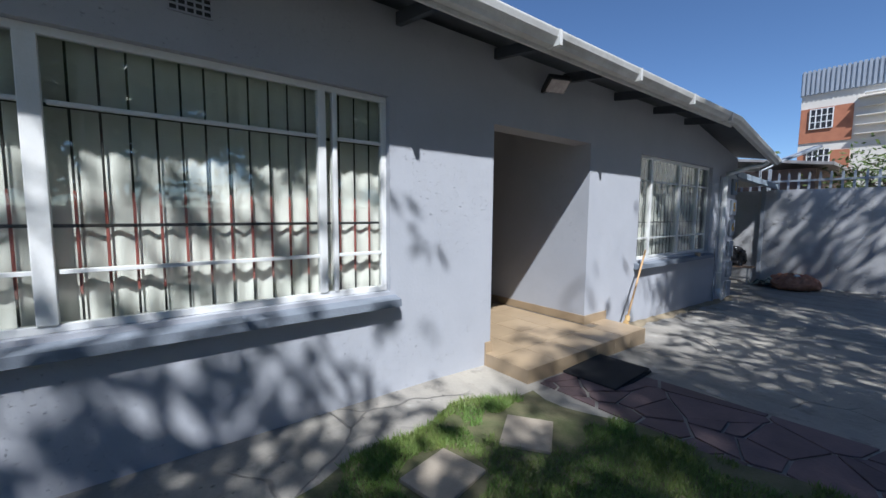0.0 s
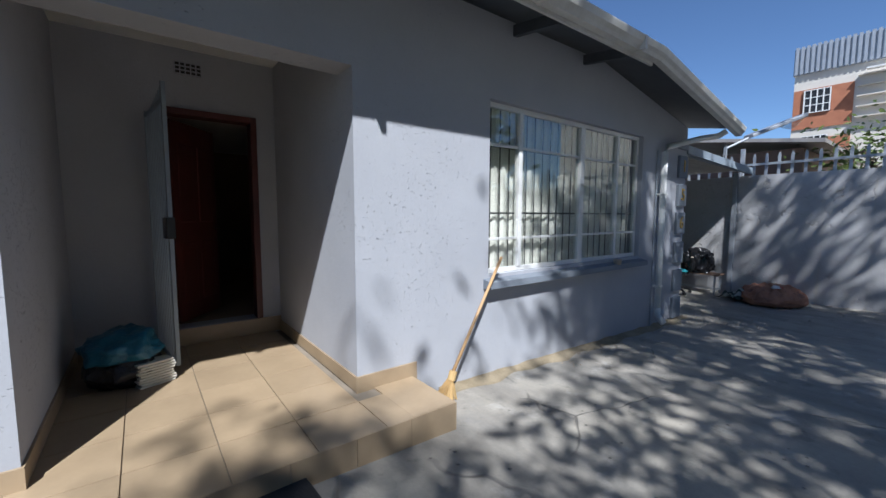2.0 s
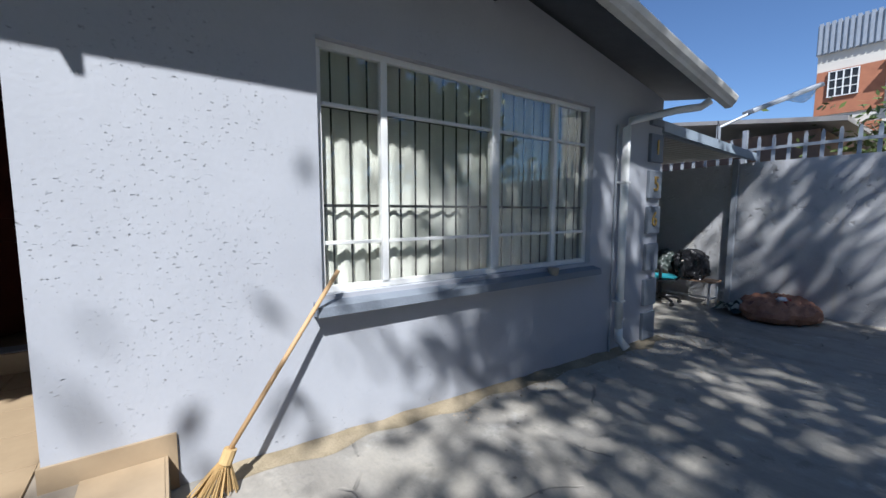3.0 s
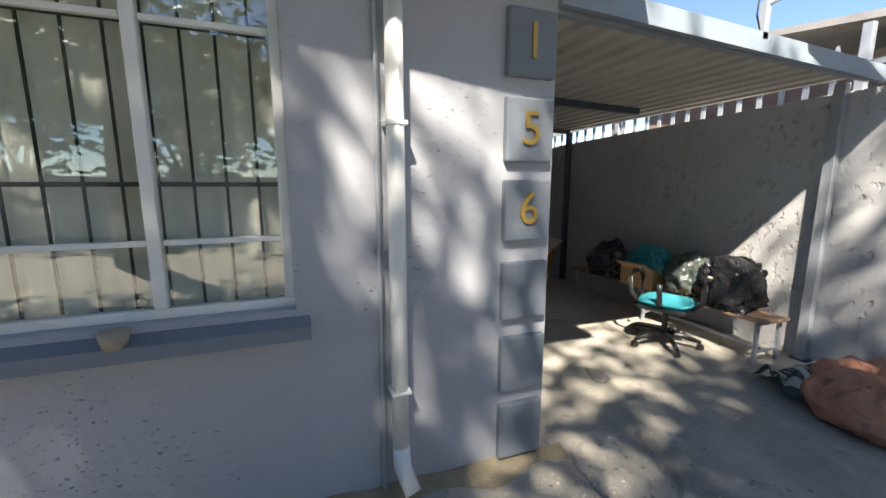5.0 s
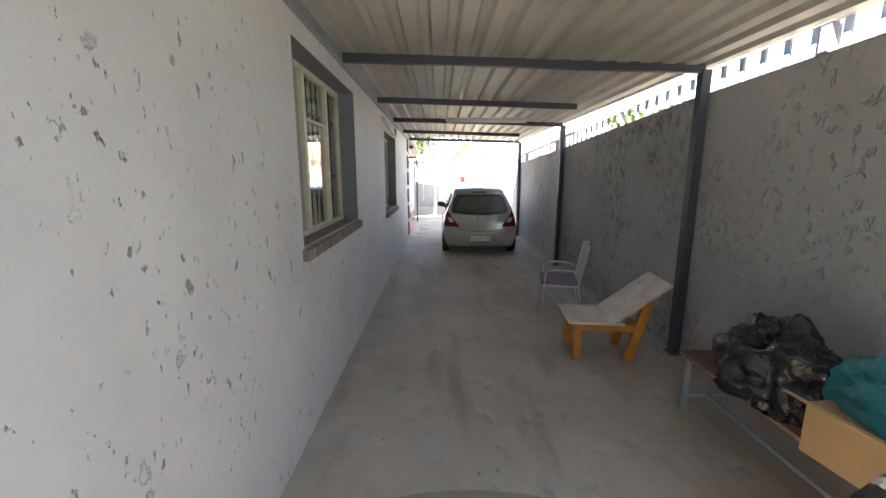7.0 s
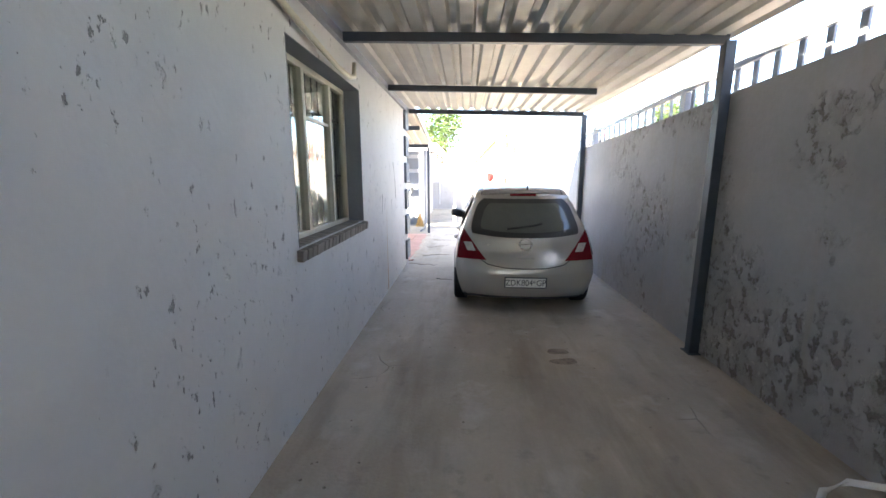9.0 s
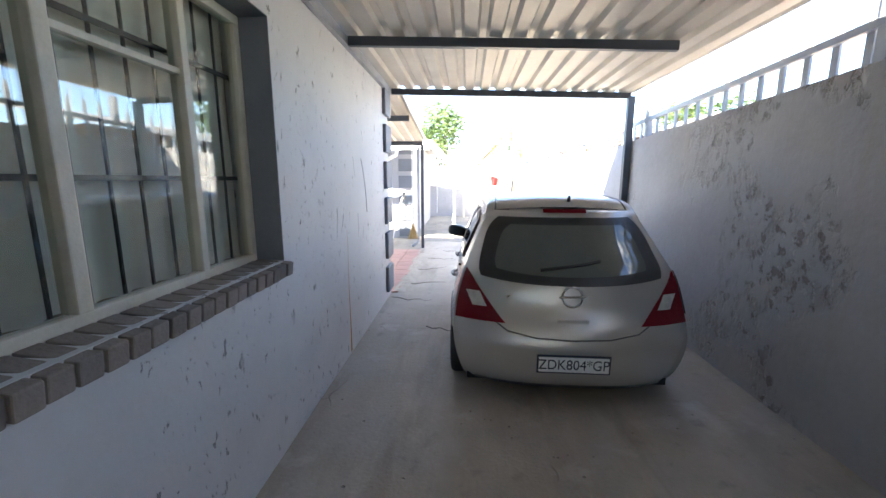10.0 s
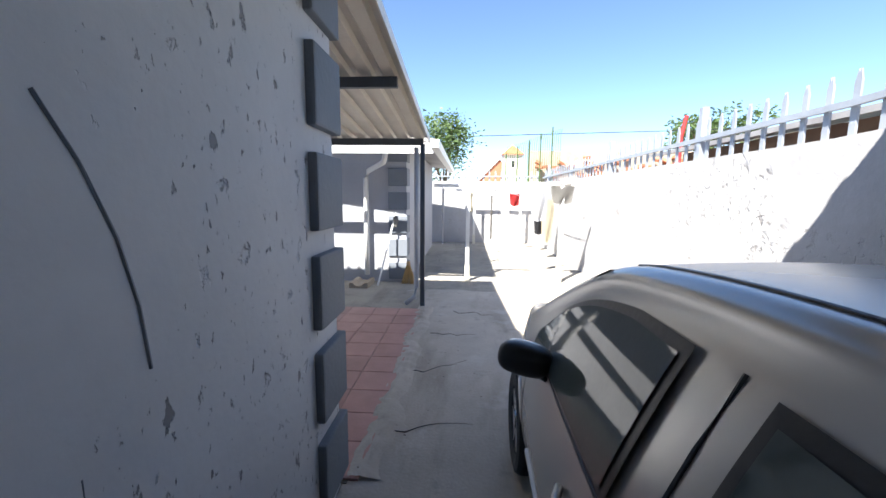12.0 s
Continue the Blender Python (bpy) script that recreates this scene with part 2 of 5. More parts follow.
SILVER = mat("silver_car_paint", (0.60, 0.575, 0.55), 0.25, (0.55, 0.53, 0.505), 2, 0.4, 400, 0.0, metal=0.5)
REDLAMP = mat("red_lamp_lens", (0.17, 0.008, 0.014), 0.12, (0.11, 0.006, 0.01), 9, 0.4, 90, 0.1)
CLEARLAMP = mat("clear_lamp_lens", (0.55, 0.5, 0.48), 0.15, (0.35, 0.3, 0.3), 20, 0.6)
CHROME = mat("chrome", (0.7, 0.7, 0.7), 0.15, (0.6, 0.6, 0.6), 9, 0.3, metal=1.0)
TYRE = mat("tyre_rubber", (0.02, 0.02, 0.021), 0.85)
PLATE = mat("plate_white", (0.72, 0.74, 0.74), 0.4, (0.62, 0.64, 0.64), 9, 0.4)
INK = mat("plate_ink", (0.02, 0.025, 0.05), 0.5)
BARK = mat("tree_bark", (0.13, 0.095, 0.07), 0.9, (0.08, 0.06, 0.045), 8, 0.7, 40, 0.8)
LEAF = mat("green_leaf", (0.075, 0.125, 0.03), 0.55, (0.045, 0.085, 0.02), 1.5, 0.8, 30, 0.0)
LEAFLIGHT = mat("light_leaf", (0.15, 0.19, 0.045), 0.55, (0.07, 0.11, 0.03), 1.5, 0.8, 30, 0.0)
FACEBRICK = mat("far_brick", (0.42, 0.17, 0.09), 0.85, (0.32, 0.125, 0.07), 3, 0.6, 20, 0.2)
FARWHITE = mat("far_render", (0.66, 0.62, 0.55), 0.85, (0.56, 0.52, 0.46), 1, 0.5)
FARTILE = mat("far_roof_tile", (0.48, 0.17, 0.08), 0.8, (0.38, 0.13, 0.06), 3, 0.5)
FARWALL = mat("neighbour_wall", (0.30, 0.20, 0.14), 0.9, (0.2, 0.13, 0.1), 2, 0.6)
PAPER = mat("paper", (0.75, 0.72, 0.64), 0.8)
CLOTHW = mat("white_cloth", (0.75, 0.75, 0.75), 0.9)
CLOTHK = mat("black_cloth", (0.03, 0.03, 0.035), 0.9)
CLOTHR = mat("red_cloth", (0.5, 0.04, 0.04), 0.9)
CLOTHG = mat("grey_towel", (0.24, 0.23, 0.21), 0.9)
CLOTHC = mat("cream_cloth", (0.62, 0.56, 0.42), 0.9)


def clear_glass(name, tint, share):
    """Thin glass: clear with a mirror's share, more of it at flat angles."""
    m = bpy.data.materials.new(name)
    m.use_nodes = True
    n, l = m.node_tree.nodes, m.node_tree.links
    n.remove(n["Principled BSDF"])
    tr, gl, mx = n.new("ShaderNodeBsdfTransparent"), n.new("ShaderNodeBsdfGlossy"), n.new("ShaderNodeMixShader")
    lw, fr, mr = n.new("ShaderNodeLayerWeight"), n.new("ShaderNodeMath"), n.new("ShaderNodeMapRange")
    lw.inputs[0].default_value = 0.5
    fr.operation, fr.inputs[1].default_value = "POWER", 5.0
    l.new(lw.outputs["Facing"], fr.inputs[0])
    mr.inputs[3].default_value, mr.inputs[4].default_value = share, 1.0
    tr.inputs[0].default_value, gl.inputs[1].default_value = (*tint, 1), 0.01
    l.new(fr.outputs[0], mr.inputs[0])
    l.new(mr.outputs[0], mx.inputs[0])
    l.new(tr.outputs[0], mx.inputs[1])
    l.new(gl.outputs[0], mx.inputs[2])
    l.new(mx.outputs[0], n["Material Output"].inputs[0])
    return m


PANE = clear_glass("window_glass", (0.92, 0.94, 0.91), 0.10)
# Opaque panes: the greenish light seen through the cabin is put into the colour.
CARGLASS = mat("car_glass_painted_light", (0.13, 0.15, 0.135), 0.04, (0.09, 0.105, 0.095), 1.5, 0.6, 60, 0.0, spec=0.8)
LAMPGLASS = clear_glass("lamp_glass", (0.85, 0.86, 0.86), 0.15)


# ---- building helpers ----
def part(name, bm, material, parent=None, label="", smooth=False):
    me = bpy.data.meshes.new(name)
    bm.normal_update()
    bm.to_mesh(me)
    bm.free()
    for m in material if isinstance(material, (list, tuple)) else (material,):
        me.materials.append(m)
    if smooth:
        for p in me.polygons:
            p.use_smooth = True
    ob = new(name, me)
    ob.parent = parent
    return tagged(ob, label)


def thing(name, m, label, category, group="", kind=""):
    ob = new(name)
    ob.empty_display_size = 0.1
    ob.matrix_basis = m
    return tagged(ob, label, category, group, kind)


def add_box(bm, x0, x1, y0, y1, z0, z1, bevel=0.0, turn=None):
    mm = Matrix.LocRotScale(((x0 + x1) / 2, (y0 + y1) / 2, (z0 + z1) / 2), None, (x1 - x0, y1 - y0, z1 - z0))
    if turn is not None:
        mm = turn @ mm
    r = bmesh.ops.create_cube(bm, size=1, matrix=mm)
    if bevel:
        es = {e for v in r["verts"] for e in v.link_edges}
        bmesh.ops.bevel(bm, geom=list(es), offset=bevel, segments=2, affect="EDGES", profile=0.6)
    return bm


def box(x0, x1, y0, y1, z0, z1, bevel=0.0, turn=None):
    return add_box(bmesh.new(), x0, x1, y0, y1, z0, z1, bevel, turn)


def add_rod(bm, pts, r, sides=8, r1=None):
    """A tube through points, tapering from r to r1."""
    pts = [Vector(p) for p in pts]
    rings = []
    for i, p in enumerate(pts):
        d = (pts[min(i + 1, len(pts) - 1)] - pts[max(i - 1, 0)]).normalized()
        side = d.cross(Vector((0, 0, 1)) if abs(d.z) < 0.9 else Vector((1, 0, 0))).normalized()
        up = side.cross(d)
        rr = r if r1 is None else r + (r1 - r) * i / (len(pts) - 1)
        rings.append([bm.verts.new(p + rr * (math.cos(a) * side + math.sin(a) * up)) for a in (2 * math.pi * k / sides for k in range(sides))])
    for a, b in zip(rings, rings[1:]):
        for k in range(sides):
            bm.faces.new((a[k], a[(k + 1) % sides], b[(k + 1) % sides], b[k]))
    bm.faces.new(rings[0][::-1])
    bm.faces.new(rings[-1])
    return bm


def rod(pts, r, sides=8, r1=None):
    return add_rod(bmesh.new(), pts, r, sides, r1)


def add_prism(bm, poly, place):
    """Extrudes a flat outline: place(u, v, k) gives the point for k = 0 and 1."""
    a = [bm.verts.new(place(u, v, 0)) for u, v in poly]
    b = [bm.verts.new(place(u, v, 1)) for u, v in poly]
    bm.faces.new(a)
    bm.faces.new(b[::-1])
    for i in range(len(poly)):
        j = (i + 1) % len(poly)
        bm.faces.new((a[i], b[i], b[j], a[j]))
    bmesh.ops.recalc_face_normals(bm, faces=bm.faces)
    return bm


def sheet(nu, nv, place, thick=0.0):
    """A grid surface; place(u, v) with u, v in 0..1. thick: a second skin below."""
    bm = bmesh.new()
    g = [[bm.verts.new(place(i / nu, j / nv)) for j in range(nv + 1)] for i in range(nu + 1)]
    for i in range(nu):
        for j in range(nv):
            bm.faces.new((g[i][j], g[i + 1][j], g[i + 1][j + 1], g[i][j + 1]))
    if thick:
        bmesh.ops.solidify(bm, geom=list(bm.faces), thickness=thick)
    return bm


def lump(rx, ry, rz, seed, rough=0.25, freq=2.0, flat=0.35, levels=4, square=1.0):
    """A sagging sack: a ball pushed about by noise and flattened where it rests at z = 0."""
    bm = bmesh.new()
    bmesh.ops.create_icosphere(bm, subdivisions=levels, radius=1)
    o = Vector((seed * 7.3, seed * 3.1, seed))
    for v in bm.verts:
        n0 = v.co.copy()
        d = 1 + rough * noise.noise(n0 * freq + o) + rough * 0.5 * noise.noise(n0 * freq * 2.7 + o) + rough * 0.35 * abs(noise.noise(n0 * freq * 6 + o))
        q = Vector([math.copysign(abs(c) ** square, c) for c in n0])
        v.co = Vector((q.x * rx * d, q.y * ry * d, q.z * rz * d))
        v.co.z = max(v.co.z, -rz * flat) + rz * flat
    return bm


def wall(name, material, u0, u1, z0, z1, place, thick, openings=()):
    """A wall with openings through it. place(u, d, z): d from 0 at the outer face to thick."""
    us = sorted({u0, u1, *(o[0] for o in openings), *(o[1] for o in openings)})
    zs = sorted({z0, z1, *(o[2] for o in openings), *(o[3] for o in openings)})
    us, zs = [u for u in us if u0 <= u <= u1], [z for z in zs if z0 <= z <= z1]
    solid = lambda i, j: 0 <= i < len(us) - 1 and 0 <= j < len(zs) - 1 and not any(
        o[0] <= (us[i] + us[i + 1]) / 2 <= o[1] and o[2] <= (zs[j] + zs[j + 1]) / 2 <= o[3] for o in openings)
    bm, seen = bmesh.new(), {}

    def vert(u, d, z):
        k = (round(u, 4), d, round(z, 4))
        if k not in seen:
            seen[k] = bm.verts.new(place(u, d, z))
        return seen[k]
    for i in range(len(us) - 1):
        for j in range(len(zs) - 1):
            if not solid(i, j):
                continue
            a, b, c, d = us[i], us[i + 1], zs[j], zs[j + 1]
            for k in (0, thick):
                bm.faces.new([vert(*p) for p in ((a, k, c), (b, k, c), (b, k, d), (a, k, d))])
            for on, p, q in ((solid(i - 1, j), (a, c), (a, d)), (solid(i + 1, j), (b, c), (b, d)), (solid(i, j - 1), (a, c), (b, c)), (solid(i, j + 1), (a, d), (b, d))):
                if not on:
                    bm.faces.new([vert(p[0], 0, p[1]), vert(q[0], 0, q[1]), vert(q[0], thick, q[1]), vert(p[0], thick, p[1])])
    bmesh.ops.recalc_face_normals(bm, faces=bm.faces)
    return tagged(part(name, bm, material), kind="structure")


def ground_z(x):
    return 0.028 * min(max(-x, 0), 8)


def text_part(name, body, size, material, parent, m, depth=0.006, label=""):
    cu = bpy.data.curves.new(name, "FONT")
    cu.body, cu.size, cu.extrude, cu.align_x, cu.align_y = body, size, depth, "CENTER", "CENTER"
    tmp = bpy.data.objects.new(name, cu)
    scene.collection.objects.link(tmp)
    bpy.context.view_layer.update()
    me = bpy.data.meshes.new_from_object(tmp.evaluated_get(bpy.context.evaluated_depsgraph_get()))
    bpy.data.objects.remove(tmp)
    bpy.data.curves.remove(cu)
    me.materials.clear()
    me.materials.append(material)
    ob = new(name, me)
    ob.parent, ob.matrix_basis = parent, m
    return tagged(ob, label)


# ---- ground ----
def ground_mesh():
    xs = [-400, -120, -40, -20, -14, -11, -8, -6, -4, -2, 0, 2, 4, 8, 16, 40, 120, 400]
    ys = [-400, -120, -40, -16, -8, -4, -2, 0, 4, 8, 12, 16, 24, 40, 80, 160, 400]
    bm = bmesh.new()
    g = [[bm.verts.new((x, y, ground_z(x) if y < 3 else 0.0)) for y in ys] for x in xs]
    for i in range(len(xs) - 1):
        for j in range(len(ys) - 1):
            bm.faces.new((g[i][j], g[i + 1][j], g[i + 1][j + 1], g[i][j + 1]))
    return bm


tagged(part("ground", ground_mesh(), CONCRETE), "mottled cracked concrete yard and driveway", kind="structure")

def slab_edge(y):
    return 0.05 * math.sin(1.7 * y) + 0.03 * math.sin(5.3 * y)


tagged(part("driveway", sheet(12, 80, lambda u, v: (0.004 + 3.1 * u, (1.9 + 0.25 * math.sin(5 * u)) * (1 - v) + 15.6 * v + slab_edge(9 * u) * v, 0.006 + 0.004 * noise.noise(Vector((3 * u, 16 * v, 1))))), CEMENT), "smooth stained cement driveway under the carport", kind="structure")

# ---- house ----
PX0, PX1, STEP, BACK = -7.28, -5.55, 0.34, 2.0       # portico sides, floor, back wall
W1 = (-12.1, -8.48, 1.12, 2.73)
W2 = (-4.22, -1.38, 1.09, 2.69)
S1 = (2.72, 4.36, 1.22, 2.45)
S2 = (6.50, 8.07, 1.08, 2.33)
DOOR = (-6.58, -5.74, 0.51, 2.66)
front = lambda u, d, z: (u, d, z)
side = lambda u, d, z: (-d, u, z)
wall_front = wall("wall_front", PLASTER, -14, 0, -0.1, 2.75, front, 0.25, [W1, W2, (PX0, PX1, -0.1, 2.68)])
upper = [(-14, 2.75), (0, 2.75), (0, 2.98), (-2.4, 3.42), (-14, 3.42)]
tagged(part("wall_front_upper", add_prism(bmesh.new(), upper, lambda u, v, k: (u, 0.25 * k, v)), PLASTER), kind="structure")
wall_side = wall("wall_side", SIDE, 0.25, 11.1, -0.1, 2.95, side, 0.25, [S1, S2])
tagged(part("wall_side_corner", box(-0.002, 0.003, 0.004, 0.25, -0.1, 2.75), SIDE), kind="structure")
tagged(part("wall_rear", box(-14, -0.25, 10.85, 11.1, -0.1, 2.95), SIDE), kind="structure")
tagged(part("wall_west", box(-14.25, -14, 0, 11.1, -0.1, 3.4), PLASTER), kind="structure")
tagged(part("wall_portico_left", box(PX0 - 0.2, PX0, 0.25, BACK, 0, 3.3), PLASTER), kind="structure")
tagged(part("wall_portico_right", box(PX1, PX1 + 0.2, 0.25, BACK, 0, 3.3), PLASTER), kind="structure")
wall("wall_portico_back", PLASTER, PX0 - 0.2, PX1 + 0.2, 0, 3.3, lambda u, d, z: (u, BACK + d, z), 0.2, [DOOR])
tagged(part("ceiling_portico", box(PX0, PX1, 0.25, BACK, 3.22, 3.28), WHITE), kind="structure")
tagged(part("ceiling", box(-14, -0.25, 2.2, 10.85, 2.85, 2.9), WHITE), kind="structure")
tagged(part("floor_inside", box(-14, -0.25, 2.2, 10.85, 0.4, 0.5), DARKROOM), kind="structure")
tagged(part("wall_hall", box(-6.95, -6.85, 2.2, 6.5, 0.5, 2.85), DARKROOM), kind="structure")
tagged(part("wall_hall_end", box(-6.85, -4.6, 6.4, 6.5, 0.5, 2.85), DARKROOM), kind="structure")
tagged(part("wall_hall_right", box(-4.7, -4.6, 2.2, 6.4, 0.5, 2.85), DARKROOM), kind="structure")
for n0, a, b in (("wall_room_back", -14, PX0 - 0.2), ("wall_room_back", PX1 + 0.2, -0.25)):
    tagged(part(n0, box(a, b, 1.6, 1.7, 0, 2.95), DARKROOM), kind="structure")
    tagged(part("ceiling_front_room", box(a, b, 0.25, 1.6, 2.9, 2.95), DARKROOM), kind="structure")
tagged(part("wall_side_room", box(-1.7, -1.6, 1.7, 10.85, 0.5, 2.85), DARKROOM), kind="structure")


def roof_front():
    bm = bmesh.new()
    pts = [(-14.3, 3.36), (-2.4, 3.36), (0.42, 2.93)]
    for (x0, z0), (x1, z1) in zip(pts, pts[1:]):
        lo = [(x0, -0.6, z0), (x1, -0.6, z1), (x1, 5.6, z1 + 1.1), (x0, 5.6, z0 + 1.1)]
        a = [bm.verts.new(p) for p in lo]
        b = [bm.verts.new((p[0], p[1], p[2] + 0.05)) for p in lo]
        bm.faces.new(a)
        bm.faces.new(b)
        for i in range(4):
            bm.faces.new((a[i], a[(i + 1) % 4], b[(i + 1) % 4], b[i]))
    bmesh.ops.recalc_face_normals(bm, faces=bm.faces)
    return bm


roof = thing("roof", pose(0, 0, 0), "dark sheet roof with rafters over grey house", "roof", kind="structure")
part("roof_sheet", roof_front(), TIMBER, roof)
part("roof_sheet", add_prism(bmesh.new(), [(5.6, 4.4), (11.6, 3.0), (11.6, 3.05), (5.6, 4.46)], lambda u, v, k: (-14.3 + 14.3 * k, u, v)), SHEETTOP, roof)
for i in range(10):
    x = -12.9 + 1.12 * i
    part("rafter", add_prism(bmesh.new(), [(-0.50, 3.24), (0.0, 3.31), (0.0, 3.41), (-0.50, 3.34)], lambda u, v, k, x=x: (x + 0.05 * k, u, v - 0.012)), TIMBER, roof)
part("ridge_cap", box(-3.0, -2.0, 0.6, 0.95, 3.62, 3.70, 0.02), TIMBER, roof)


def gutter_piece(p, q):
    """An ogee gutter from p to q, open above, with a rolled front lip."""
    sec = [(0, 0.11), (0, 0), (-0.07, 0), (-0.085, 0.03), (-0.115, 0.065), (-0.12, 0.11), (-0.128, 0.118), (-0.128, 0.105), (-0.113, 0.06), (-0.08, 0.025), (-0.066, 0.006), (-0.006, 0.006), (-0.006, 0.11)]
    return add_prism(bmesh.new(), sec, lambda u, v, k: Vector((q if k else p)) + Vector((0, u, v)))


gutter = thing("gutter", pose(0, 0, 0), "white painted metal rain gutter along the eave", "gutter", kind="structure")
part("gutter_run", gutter_piece((-14.3, -0.56, 3.25), (-2.4, -0.56, 3.25)), GUTTER, gutter)
part("gutter_run", gutter_piece((-2.4, -0.56, 3.25), (0.42, -0.5, 2.83)), GUTTER, gutter)
part("fascia", box(-14.3, -2.4, -0.555, -0.53, 3.22, 3.37), GUTTER, gutter)
for i in range(8):
    part("gutter_joint", box(-13 + 1.45 * i, -12.96 + 1.45 * i, -0.692, -0.556, 3.243, 3.372), GUTTER, gutter)

spout = thing("downpipe", pose(0, 0, 0), "white painted downpipe fixed to grey wall", "downpipe")
part("pipe", rod([(-0.91, -0.075, 0.3), (-0.91, -0.075, 1.2), (-0.91, -0.075, 2.52), (-0.86, -0.09, 2.60), (-0.25, -0.28, 2.76), (-0.02, -0.42, 2.80), (0.02, -0.5, 2.86)], 0.042, 10), WHITE, spout, smooth=True)
part("shoe", rod([(-0.91, -0.075, 0.32), (-0.905, -0.08, 0.2), (-0.87, -0.16, 0.1)], 0.046, 10), WHITE, spout, smooth=True)
for z in (0.62, 1.93):
    part("bracket", box(-0.96, -0.86, -0.12, 0.0, z, z + 0.022, 0.006), WHITE, spout)
cable = thing("conduit", pose(0, 0, 0), "thin grey conduit beside the downpipe", "conduit")
part("tube", rod([(-0.985, -0.015, 0.05), (-0.985, -0.015, 1.4), (-0.98, -0.015, 2.55)], 0.013, 6), GALV, cable)

# quoin blocks with the house number
quoin = thing("quoin_column", pose(0, 0, 0), "dark grey plaster quoin blocks with brass number", "quoins", kind="structure")
bz = [0.05, 0.475, 0.91, 1.36, 1.785, 2.215, 2.64]
for i, z in enumerate(bz):
    h = 0.33 if i else 0.34
    part("quoin_block", box(-0.31, -0.025, -0.04, 0.01, z, min(z + h, 2.72), 0.012), QUOIN, quoin)
for z, ch in ((2.38, "1"), (1.95, "5"), (1.53, "6")):
    text_part("numeral", ch, 0.25, GOLD, quoin, pose(-0.165, -0.046, z, 90, 0, 0), 0.006, "brass house numeral " + ch)
for i in range(6):
    part("quoin_block", box(-0.3, 0.04, 10.8, 11.13, 0.1 + 0.437 * i, 0.43 + 0.437 * i, 0.012), QUOIN, quoin)


def wavy(x0, x1, z0, z1, y, wave, amp):
    return sheet(int((x1 - x0) * 40), 6, lambda u, v: (x0 + (x1 - x0) * u, y + amp * math.sin(u * (x1 - x0) * wave + 2 * math.sin(u * 9)) * (0.4 + 0.6 * (1 - v)), z0 + (z1 - z0) * v))


def window(name, w, h, m, uprights, bars, material, label, deep=0.06, curtain=True, burglar=False, red=False):
    """A steel window in its opening: u to the right seen from outside, the outer side at -y. uprights: (u, width); bars: (u0, u1, z)."""
    top = thing(name, m, label, "window", kind="structure")
    f, y0, y1 = 0.045, deep, deep + 0.05
    for n0, b in (("frame_bottom", (0, w, 0, f)), ("frame_top", (0, w, h - f, h)), ("frame_side", (0, f, f, h - f)), ("frame_side", (w - f, w, f, h - f))):
        part(n0, box(b[0], b[1], y0, y1, b[2], b[3], 0.006), material, top)
    edges = [f]
    for u, wd in uprights:
        part("mullion", box(u - wd / 2, u + wd / 2, y0 - 0.012, y1, f, h - f, 0.006), material, top)
        edges += [u - wd / 2, u + wd / 2]
    edges.append(w - f)
    for u0, u1, z in bars:
        part("glazing_bar", box(u0, u1, y0 + 0.004, y1 - 0.008, z - 0.012, z + 0.012, 0.003), material, top)
    for a, b in zip(edges[::2], edges[1::2]):
        p = part("pane", box(a, b, y0 + 0.02, y0 + 0.024, f, h - f), PANE, top)
        p.visible_shadow = False
    if curtain:
        c = part("curtain", wavy(0.02, w - 0.02, 0.03, h + 0.05, deep + 0.10, 48, 0.016), CURTAIN, top, smooth=True)
    if burglar:
        n0 = int(w / 0.125)
        for i in range(1, n0):
            u = i * w / n0
            part("burglar_bar", rod([(u, deep + 0.065, 0), (u, deep + 0.065, h)], 0.007, 5), BLACKBAR, top)
            if red:
                part("bar_sleeve", rod([(u, deep + 0.065, 0.12 * h), (u, deep + 0.065, 0.48 * h)], 0.0085, 5), REDBAR, top)
        for z in (h * 0.36, h * 0.76):
            part("burglar_rail", box(0, w, deep + 0.052, deep + 0.062, z - 0.01, z + 0.01), BLACKBAR, top)
    return top


h1, h2 = W1[3] - W1[2], W2[3] - W2[2]
w1 = W1[1] - W1[0]
u1 = lambda x: x - W1[0]
window("window_1", w1, h1, pose(W1[0], 0, W1[2]), [(u1(-10.56), 0.09), (u1(-9.03), 0.06), (u1(-8.93), 0.035)],
       [(0.05, u1(-10.6), h1 - 0.38), (0.05, u1(-10.6), 0.33), (u1(-10.5), u1(-9.06), h1 - 0.38), (u1(-10.5), u1(-9.06), 0.33), (u1(-8.9), w1 - 0.05, h1 - 0.38), (u1(-8.9), w1 - 0.05, 0.33)],
       WHITE, "white steel window with burglar bars and pale curtains", burglar=True, red=True)
w2 = W2[1] - W2[0]
u2 = lambda x: x - W2[0]
window("window_2", w2, h2, pose(W2[0], 0, W2[2]), [(u2(-3.74), 0.05), (u2(-2.69), 0.085), (u2(-1.92), 0.05)],
       [(a, b, z) for a, b in ((0.05, u2(-3.77)), (u2(-3.71), u2(-2.74)), (u2(-2.64), u2(-1.95)), (u2(-1.89), w2 - 0.05)) for z in (h2 - 0.38, 0.33)],
       WHITE, "white steel window with burglar bars and pale curtains", burglar=True)
for n0, S in (("window_3", S1), ("window_4", S2)):
    w, h = S[1] - S[0], S[3] - S[2]
    window(n0, w, h, pose(0, S[0], S[2], 0, 0, 90), [(w * 0.36, 0.05), (w * 0.72, 0.04)], [(w * 0.36, w * 0.72, h * 0.7)], CREAM,
           "cream steel side window with drawn curtain in deep reveal", deep=0.15, burglar=True)
